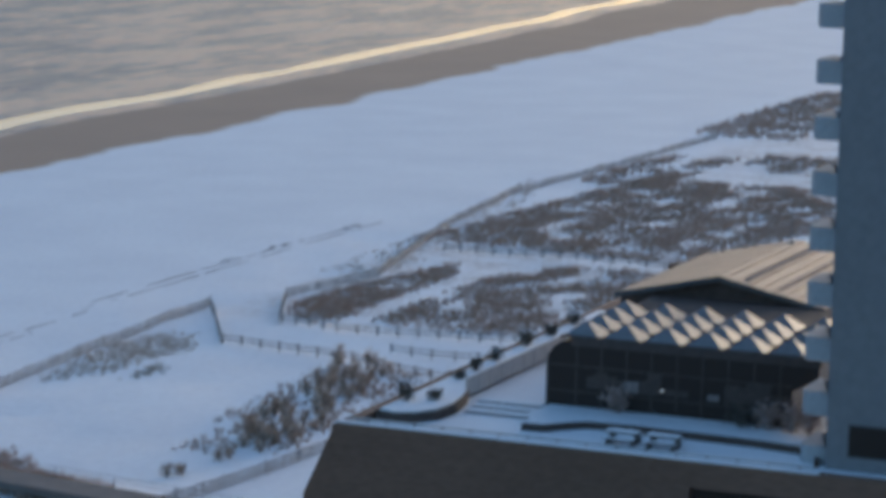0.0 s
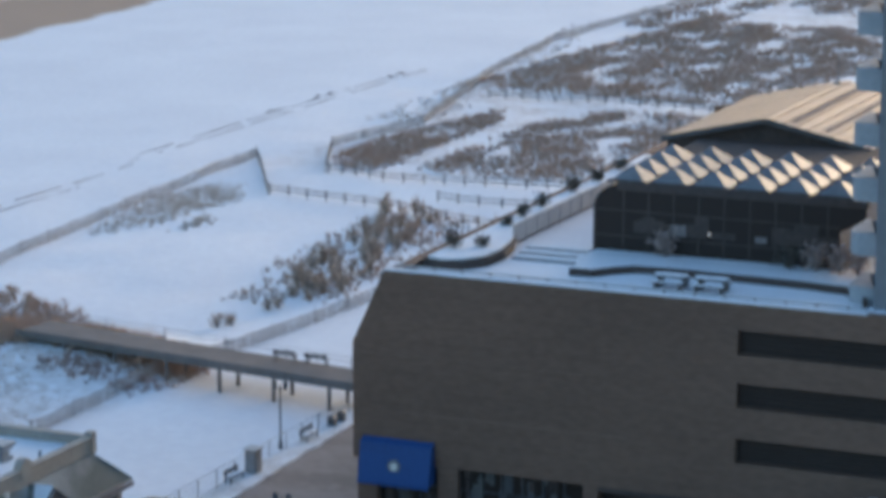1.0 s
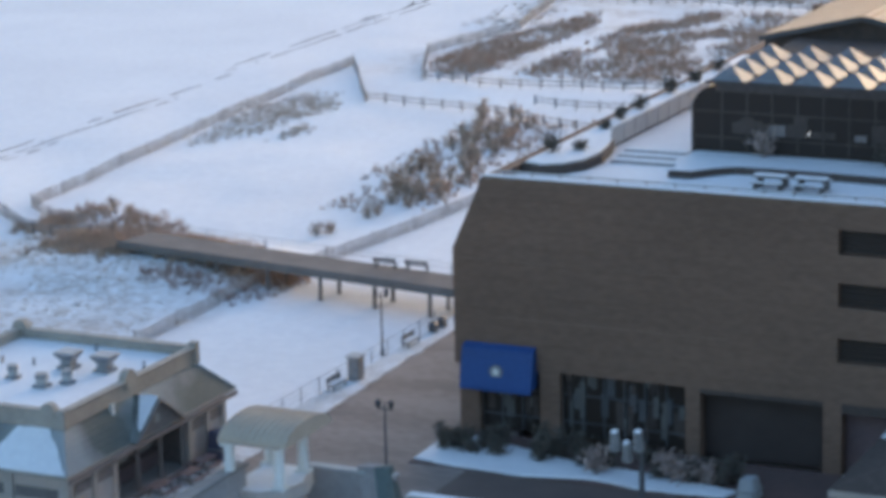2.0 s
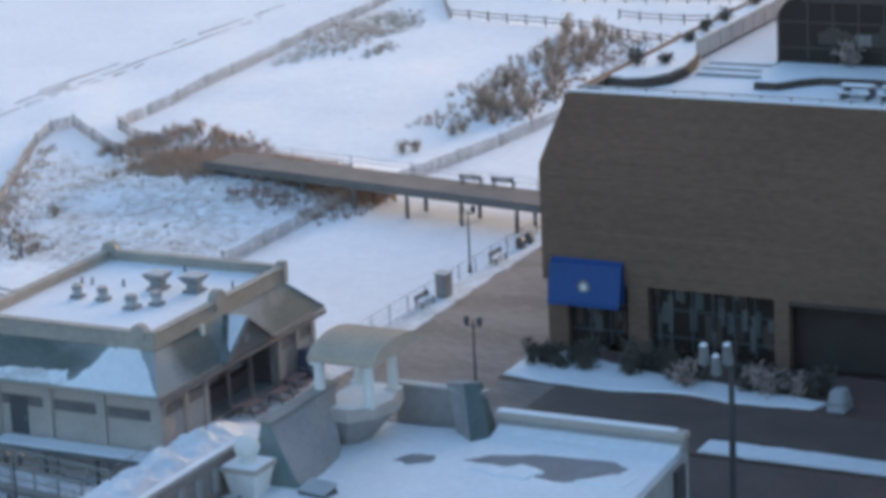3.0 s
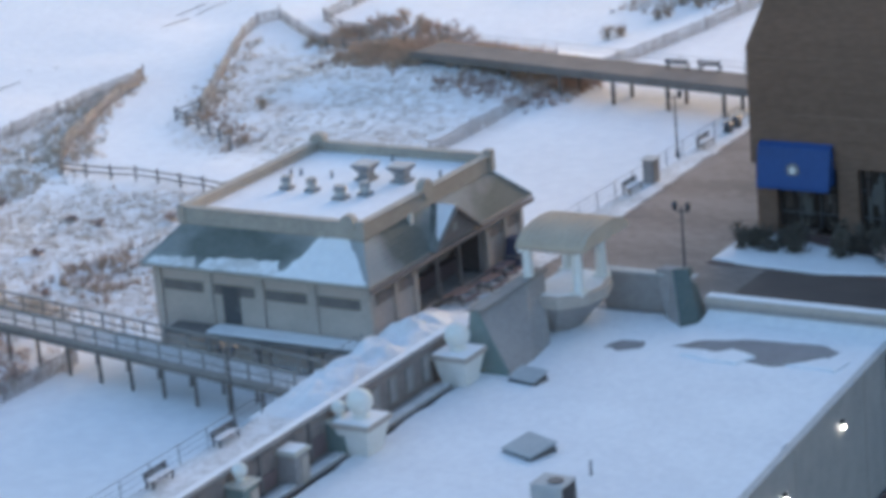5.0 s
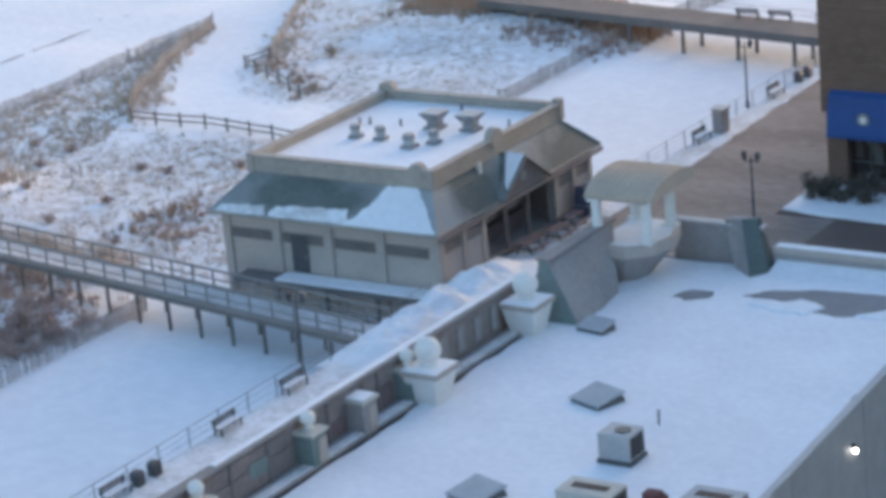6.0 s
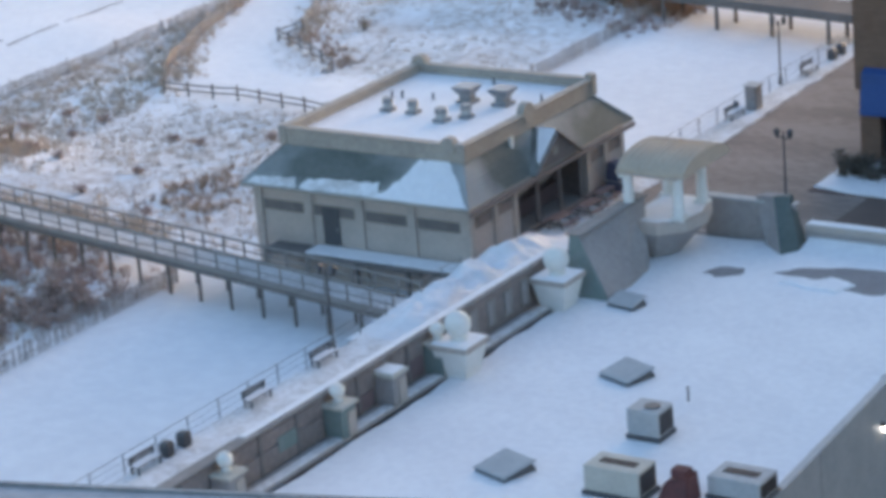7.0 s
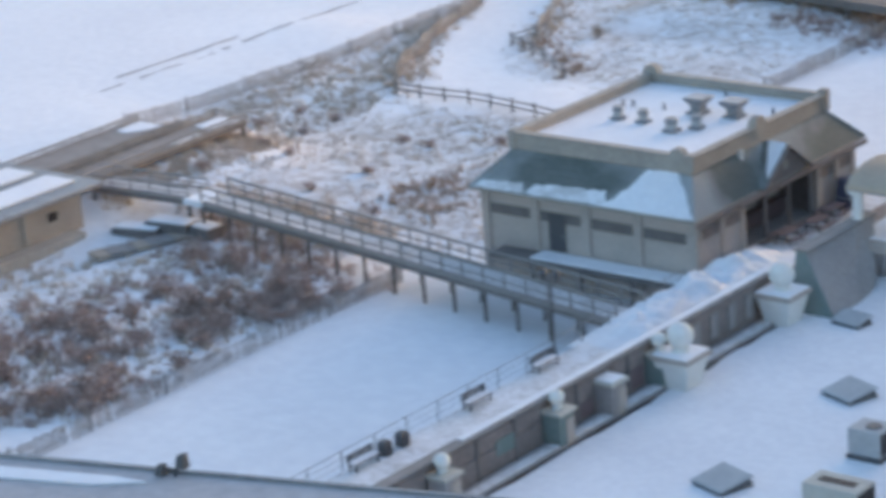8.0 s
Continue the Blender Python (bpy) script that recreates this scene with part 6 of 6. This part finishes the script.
def terrace_things():
    # curved planter bed at the corner
    t = thing("planter_bed", (-64, 152, TZ), "curved raised planter bed filled with snow", "planter")
    ring = [(-65.6, 147.4), (-64.2, 147.0), (-62.9, 147.6), (-62.0, 149.0), (-61.8, 151.2), (-62.3, 154.0), (-63.0, 156.2), (-63.2, 188), (-65.8, 188)]
    part("curb", prism(bmesh.new(), ring, TZ - 0.05, TZ + 0.55), BLOCK_DARK, t, "dark block curb")
    part("snow", prism(bmesh.new(), [(-64 + (x + 64) * 0.85, 160 + (y - 160) * 0.985) for x, y in ring], TZ + 0.55, TZ + 0.68), SNOW, t)
    b = thing("glass_screen", (-63, 170, TZ), "long pale glazed wind screen along the planter", "wind screen")
    for i in range(17):
        y = 155.5 + 2.0 * i
        part("screen_post", box(-62.98, -62.9, y - 0.04, y + 0.04, TZ, TZ + 1.3), HVAC_GREY, b)
        if i < 16:
            part("pane", box(-62.96, -62.92, y + 0.06, y + 1.94, TZ + 0.2, TZ + 1.25), BALCONY, b)
    part("top_rail", box(-63.0, -62.88, 155.4, 187.6, TZ + 1.3, TZ + 1.37), HVAC_GREY, b)
    for k, (x, y, h) in enumerate(((-64.9, 150.6, 1.3), (-63.4, 151.6, 0.7), (-64.6, 158.4, 0.7), (-64.8, 161.6, 0.9), (-64.9, 165.4, 0.9), (-65.0, 171.6, 1.2), (-65.0, 176, 0.9), (-65.0, 181, 1.0))):
        shrub((x, y, TZ + 0.6), h, 0.5 if h < 1 else 0.7, k, "small dark conifer shrub in a snowy planter", "planter shrubs", DEEP_SHRUB, 90)
    # low serpentine wall
    t = thing("terrace_wall", (-50, 151, TZ), "low dark serpentine wall with snow on top", "low wall")
    path = [(-56.6, 148.8), (-55.2, 148.9), (-54.2, 150.2), (-53.2, 151.0), (-50, 151.2), (-46, 151.0), (-42.5, 150.8), (-40, 150.3), (-38.5, 148.9), (-38.1, 147.4)]
    for (xa, ya), (xb, yb) in zip(path, path[1:]):
        part("segment", bar(bmesh.new(), (xa, ya, TZ + 0.2), (xb, yb, TZ + 0.2), 0.3, 0.42), BLOCK_DARK, t)
    part("bed_snow", prism(bmesh.new(), [(-56.2, 149.2), (-55.0, 149.3), (-53.0, 151.3), (-40, 151.3), (-39, 153), (-39, 155.2), (-57.2, 155.2), (-57.4, 152.0)], TZ + 0.0, TZ + 0.36), SNOW, t, "snowy bed behind the wall")
    t = thing("terrace_steps", (-60, 153, TZ), "shallow snowy steps on a roof terrace", "steps")
    for i in range(3):
        part("step", box(-61.5, -57.4, 151.6 + 1.1 * i, 152.7 + 1.1 * i, TZ - 0.02, TZ + 0.12 * (i + 1)), GREY_STUCCO, t)
        part("step_snow", box(-61.4, -57.4, 151.9 + 1.1 * i, 152.7 + 1.1 * i, TZ + 0.12 * (i + 1), TZ + 0.12 * (i + 1) + 0.05), SNOW, t)
    for x in (-49.9, -47.4):
        t = thing("terrace_table", (x, 147.9, TZ), "snow-topped picnic table on a roof terrace", "picnic table", "terrace tables")
        part("tabletop", box(x - 1.0, x + 1.0, 147.55, 148.3, TZ + 0.68, TZ + 0.75), DARK_WOOD, t)
        part("snow_cap", box(x - 0.98, x + 0.98, 147.6, 148.25, TZ + 0.75, TZ + 0.84, bevel=0.03), SNOW, t)
        for y in (147.1, 148.75):
            part("seat", box(x - 1.0, x + 1.0, y - 0.14, y + 0.14, TZ + 0.42, TZ + 0.47), DARK_WOOD, t)
            part("seat_snow", box(x - 0.98, x + 0.98, y - 0.13, y + 0.13, TZ + 0.47, TZ + 0.53), SNOW, t)
        for s in (-0.75, 0.75):
            part("leg", box(x + s - 0.05, x + s + 0.05, 147.0, 148.85, TZ, TZ + 0.42), DARK_WOOD, t)
            part("leg", box(x + s - 0.05, x + s + 0.05, 147.7, 148.15, TZ + 0.42, TZ + 0.68), DARK_WOOD, t)
    for k, (x, y, h, m) in enumerate(((-52.6, 154.6, 1.6, SHRUB), (-43.0, 154.3, 1.6, SHRUB), (-41.4, 153.8, 2.0, SHRUB), (-40.2, 153.6, 1.6, SHRUB), (-44.6, 154.2, 1.2, DEEP_SHRUB))):
        shrub((x, y, TZ + 0.4), h, 0.8, k, "brown shrub in a snowy bed before dark glazing", "terrace shrubs", m, 120)


terrace_things()


def entrance_canopy():
    t = thing("entrance_canopy", (-36, 135, 0), "dark hipped entrance canopy with snow on its upper slope", "canopy")
    x0, x1, y0, y1 = -39.7, -28.0, 127.0, 142.6
    part("fascia", box(x0, x1, y0, y1, 4.5, 4.9), CREAM, t)
    lo = [(x0, y0, 4.9), (x1, y0, 4.9), (x1, y1, 4.9), (x0, y1, 4.9)]
    hi = [(-34.6, 131.0, 7.0), (-33.0, 131.0, 7.0), (-33.0, 139.0, 7.0), (-34.6, 139.0, 7.0)]
    part("roof", solid(bmesh.new(), lo, hi), BLOCK_DARK, t)
    a, b, c, d = Vector((x0 + 0.3, y1 - 0.2, 4.98)), Vector((x0 + 0.2, 136.0, 4.98)), Vector((-35.0, 134.0, 6.85)), Vector((-34.8, 138.8, 6.95))
    o = Vector((-0.05, 0, 0.12))
    part("roof_snow", solid(bmesh.new(), [a, b, c, d], [a + o, b + o, c + o, d + o]), SNOW, t, "patch of snow on the canopy slope")
    for x in (x0 + 0.6, x1 - 0.6):
        for y in (y0 + 0.6, 134.4, y1 - 0.6):
            part("column", box(x - 0.25, x + 0.25, y - 0.25, y + 0.25, -1.6, 4.5), BLOCK, t)


entrance_canopy()


def glass_house():
    """A dark solarium with a rounded flank and a roof of small pyramid skylights, under a tan gabled hall."""
    t = thing("glass_house", (-49, 162, TZ), "dark glazed rooftop pool house with pyramid skylights", "glass house")
    XL, XR, YF, YB, Z1 = -57.5, -40.6, 155.2, 172.0, 20.1
    arc = [(XL + 1.7 - 1.7 * math.cos(a * math.pi / 16), Z1 - 1.7 + 1.7 * math.sin(a * math.pi / 16)) for a in range(9)]
    prof = [(XL, TZ)] + arc + [(XR + 0.4, Z1), (XR + 0.4, Z1 - 1.0), (XR - 1.2, Z1 - 1.9), (XR - 1.2, TZ)]
    part("body", prism(bmesh.new(), prof, YF, YB, "y"), GLASS, t, "dark tinted glazing")
    for x in [XL + 0.15] + [XL + 2.0 + 1.62 * i for i in range(9)]:
        part("mullion", box(x - 0.06, x + 0.06, YF - 0.06, YF + 0.02, TZ, Z1 - (1.0 if x < XL + 1 else 0.1)), BLOCK_DARK, t)
    for z in (TZ + 1.3, TZ + 2.9):
        part("transom", box(XL, XR - 1.2, YF - 0.05, YF + 0.02, z - 0.05, z + 0.05), BLOCK_DARK, t)
    part("fascia", box(XL + 1.6, XR + 0.5, YF - 0.1, YF + 0.3, Z1 - 0.35, Z1 + 0.1), BLOCK_DARK, t)
    rng = random.Random(31)
    for k in range(16):
        x = rng.uniform(XL + 2.5, XR - 2)
        part("interior_panel", box(x, x + rng.uniform(0.5, 1.6), YF - 0.022 - 0.004 * k, YF + 0.01, TZ + 1.6 - 0.004 * k, TZ + rng.uniform(1.9, 2.9)), rng.choice([BLOCK_DARK, BROWN_PANEL, BLOCK_DARK]), t)
    lamp = part("interior_light", box(-50.6, -49.9, YF - 0.04, YF, TZ + 1.75, TZ + 1.95), BULB_DIM, t, "small lit fixture behind the glass")
    # roof deck and pyramids, five columns by five rows, rising towards the hall
    part("roof_deck", solid(bmesh.new(), [(XL + 1.6, YF, Z1 - 0.1), (XR + 0.4, YF, Z1 - 0.1), (XR + 0.4, YB, Z1 - 0.1), (XL + 1.6, YB, Z1 - 0.1)], [(XL + 1.6, YF, Z1 + 0.1), (XR + 0.4, YF, Z1 + 0.1), (XR + 0.4, YB, Z1 + 0.5), (XL + 1.6, YB, Z1 + 0.5)]), BLOCK_DARK, t)
    W, D = 2.62, 2.45
    for i in range(6):
        for j in range(4):
            x, y = -55.4 + W * i, YF + 1.45 + D * j
            z = Z1 + 0.12 + 0.024 * (y - YF)
            b = solid(bmesh.new(), [(x - 1.2, y - 1.18, z - 0.05), (x + 1.2, y - 1.18, z - 0.05), (x + 1.2, y + 1.18, z), (x - 1.2, y + 1.18, z)], [(x - 0.02, y - 0.02, z + 0.9), (x + 0.02, y - 0.02, z + 0.9), (x + 0.02, y + 0.02, z + 0.9), (x - 0.02, y + 0.02, z + 0.9)])
            py = part("pyramid_skylight", b, SKYLIGHT, t, "pale pyramid rooflight")
            part("frame", bar(bmesh.new(), (x - 1.28, y - 1.24, z + 0.0), (x + 1.28, y - 1.24, z + 0.0), 0.12, 0.16), BLOCK_DARK, py)
    # gabled hall behind
    h = thing("gabled_hall", (-49, 190, TZ), "rooftop hall with a tan ribbed metal gable roof", "hall")
    GY0, GY1 = 171.5, 191.0
    EL, RD, ER = (-58.6, 20.35), (-51.4, 22.0), (-44.0, 20.4)
    part("gable_wall", prism(bmesh.new(), [(-58.3, TZ), (-44.3, TZ), (-44.3, 20.3), (RD[0], 21.85), (-58.3, 20.25)], GY0, GY0 + 0.4, "y"), BLOCK_DARK, h, "dark brown gable end")
    part("side_wall", box(-58.3, -57.9, GY0 + 0.4, GY1, TZ, 20.2), BLOCK_DARK, h)
    part("side_wall", box(-44.7, -44.3, GY0 + 0.4, GY1, TZ, 20.2), BLOCK_DARK, h)
    for (xa, za), (xb, zb) in ((EL, RD), (RD, ER)):
        s = part("roof_slope", solid(bmesh.new(), [(xa, GY0 - 0.4, za), (xb, GY0 - 0.4, zb), (xb, GY1, zb), (xa, GY1, za)], [(xa, GY0 - 0.4, za + 0.18), (xb, GY0 - 0.4, zb + 0.18), (xb, GY1, zb + 0.18), (xa, GY1, za + 0.18)]), ROOF_TAN, h, "tan standing-seam roof slope")
        for k in range(9):
            f = (k + 0.5) / 9
            x, z = xa + (xb - xa) * f, za + (zb - za) * f + 0.2
            part("seam", box(x - 0.05, x + 0.05, GY0 - 0.4, GY1, z - 0.02, z + 0.07), ROOF_TAN, s)
        for f in (0.2, 0.5, 0.8) if xb > -50 else ():
            x, z = xa + (xb - xa) * f, za + (zb - za) * f + 0.2
            part("gutter_strip", box(x - 0.25, x + 0.25, GY0 + 1, GY1, z - 0.03, z + 0.035), BROWN_PANEL, s, "dark streak of old roofing")
    part("barge_board", bar(bmesh.new(), (EL[0], GY0 - 0.45, EL[1] + 0.05), (RD[0], GY0 - 0.45, RD[1] + 0.05), 0.1, 0.35), DARK_METAL, h)
    part("barge_board", bar(bmesh.new(), (RD[0], GY0 - 0.45, RD[1] + 0.05), (ER[0], GY0 - 0.45, ER[1] + 0.05), 0.1, 0.35), DARK_METAL, h)
    for x, z in ((-56.0, 19.6), (-53.6, 19.9), (-49.0, 19.9), (-46.6, 19.6)):
        w = part("window", box(x - 0.7, x + 0.7, GY0 - 0.05, GY0 + 0.02, z - 0.6, z + 0.5), DARK_METAL, h)
        part("pane", box(x - 0.6, x + 0.6, GY0 - 0.07, GY0 - 0.04, z - 0.5, z + 0.4), glass_material("blue_glass", (0.03, 0.05, 0.09), 0.1), w)
    m = thing("roof_mast", (-51.4, 189, 22.1), "thin mast on a tan roof ridge", "mast")
    part("mast", cyl(bmesh.new(), (-51.4, 189, 22.1), (-51.4, 189, 24.4), 0.05, 0.03, 6), METAL, m)
    part("base", box(-51.6, -51.2, 188.8, 189.2, 22.1, 22.3), METAL, m)


BULB_DIM = bpy.data.materials.new("dim_lit_fixture")
BULB_DIM.use_nodes = True
BULB_DIM.node_tree.nodes["Principled BSDF"].inputs["Emission Color"].default_value = (1.0, 0.85, 0.6, 1)
BULB_DIM.node_tree.nodes["Principled BSDF"].inputs["Emission Strength"].default_value = 0.09
glass_house()


# ---- tower ----
def tower():
    t = thing("hotel_tower", (-30, 154, TZ), "tall blue-grey plastered hotel tower with rounded white balconies", "tower")
    XL, XR, YF, YB = -37.55, 12.0, 147.2, 160.0
    part("front_wall", box(XL, XR, YF, YF + 0.5, TZ, 110), TOWER, t)
    part("side_wall", box(XL, XL + 0.5, YF + 0.5, YB, TZ, 110), TOWER, t)
    part("rear_wall", box(XL, XR, YB, YB + 0.5, TZ, 110), TOWER, t)
    part("core", box(XL + 0.6, XR, YF + 0.6, YB - 0.1, TZ, 110), RECESS_SHADE, t)
    w = part("window", box(-36.3, -33.0, YF - 0.06, YF + 0.02, 16.4, 18.3), DARK_METAL, t)
    part("pane", box(-36.2, -33.1, YF - 0.08, YF - 0.05, 16.5, 18.2), GLASS, w)
    z = 18.4 - 3.15
    while z < 60:
        n = 10
        ring = [(XL + 0.02, YF + 0.9)] + [(XL - 1.85 + 0.7 * (1 - math.sin(a * math.pi / (2 * n))), YF + 1.0 + 0.7 * (1 - math.cos(a * math.pi / (2 * n)))) for a in range(n + 1)] + [(XL - 1.85, YF + 5.2), (XL + 0.02, YF + 5.2)]
        b = part("balcony", prism(bmesh.new(), ring, z, z + 0.22), BALCONY, t, "rounded pale concrete balcony")
        wall = bmesh.new()
        cx, cy = XL + 0.2, YF + 3.2
        outer = [(x - 0.03, y) for x, y in ring]
        inner = [(x + (cx - x) * 0.09, y + (cy - y) * 0.07) for x, y in ring]
        prism(wall, outer + inner[::-1], z + 0.2, z + 1.28)
        part("balustrade", wall, BALCONY, b)
        part("coping", prism(bmesh.new(), [(x - 0.05, y) for x, y in ring[1:-1]] + [(ring[-2][0] + 0.18, ring[-2][1]), (ring[2][0] + 0.9, ring[1][1] + 0.2)], z + 1.28, z + 1.34), BALCONY, b)
        dr = part("balcony_door", box(XL - 0.05, XL + 0.02, YF + 1.6, YF + 3.4, z + 0.25, z + 2.4), DARK_METAL, t)
        part("pane", box(XL - 0.08, XL - 0.04, YF + 1.7, YF + 3.3, z + 0.3, z + 2.3), GLASS, dr)
        part("corner_strip", box(XL - 0.45, XL + 0.02, YF + 4.6, YF + 5.2, z + 0.22, z + 3.15), BALCONY, t)
        z += 3.15


tower()


# ---- roof edge of the camera's own building ----
def near_ledge():
    t = thing("hotel_wing", (-34, 30, SAND), "grey flat roof edge of a nearby hotel wing with thin snow", "hotel wing")
    A, B = Vector((-52.0, 28.2, 0)), Vector((-20.0, 38.1, 0))
    d = (B - A).normalized()
    n = Vector((d.y, -d.x, 0))
    def q(u, v, z):
        p = A + d * u + n * v
        return (p.x, p.y, z)
    L = (B - A).length
    part("wall", solid(bmesh.new(), [q(0, 0.1, SAND), q(L, 0.1, SAND), q(L, 22, SAND), q(0, 22, SAND)], [q(0, 0.1, 29.4), q(L, 0.1, 29.4), q(L, 22, 29.4), q(0, 22, 29.4)]), GREY_STUCCO, t)
    part("roof_edge", solid(bmesh.new(), [q(0, 0, 29.4), q(L, 0, 29.4), q(L, 22, 29.4), q(0, 22, 29.4)], [q(0, 0.02, 30.0), q(L, 0.02, 30.0), q(L, 22, 30.0), q(0, 22, 30.0)]), LEDGE, t, "broad grey roof edge, damp and stained")
    part("edge_trim", bar(bmesh.new(), q(0, 0.03, 30.03), q(L, 0.03, 30.03), 0.1, 0.08), METAL, t)
    pts = [(6, 0.55), (16.9, 0.5), (17.6, 0.62), (16.6, 0.95), (10, 1.15), (6, 1.2)]
    part("snow_strip", solid(bmesh.new(), [q(u, v, 30.0) for u, v in pts], [q(u, v + 0.02, 30.05) for u, v in pts]), SNOW, t, "thin strip of snow on the roof edge")
    f = thing("floodlight", q(17.95, 0.25, 30.0), "small black twin floodlight on a roof edge", "floodlight")
    part("bracket", bar(bmesh.new(), q(17.7, 0.2, 30.0), q(17.7, 0.2, 30.22), 0.08), DARK_METAL, f)
    part("bracket", bar(bmesh.new(), q(17.7, 0.2, 30.16), q(18.05, 0.2, 30.14), 0.05), DARK_METAL, f)
    part("arm", bar(bmesh.new(), q(18.0, 0.2, 30.0), q(18.15, 0.2, 30.35), 0.05), DARK_METAL, f)
    part("head", solid(bmesh.new(), [q(18.08, 0.1, 30.2), q(18.3, 0.1, 30.2), q(18.3, 0.34, 30.22), q(18.08, 0.34, 30.22)], [q(18.12, 0.14, 30.46), q(18.26, 0.14, 30.5), q(18.26, 0.3, 30.5), q(18.12, 0.3, 30.46)]), DARK_METAL, f)
    part("head", solid(bmesh.new(), [q(17.62, 0.1, 30.02), q(17.82, 0.1, 30.02), q(17.82, 0.32, 30.04), q(17.62, 0.32, 30.04)], [q(17.66, 0.14, 30.22), q(17.8, 0.14, 30.24), q(17.8, 0.28, 30.24), q(17.66, 0.28, 30.22)]), DARK_METAL, f)


near_ledge()
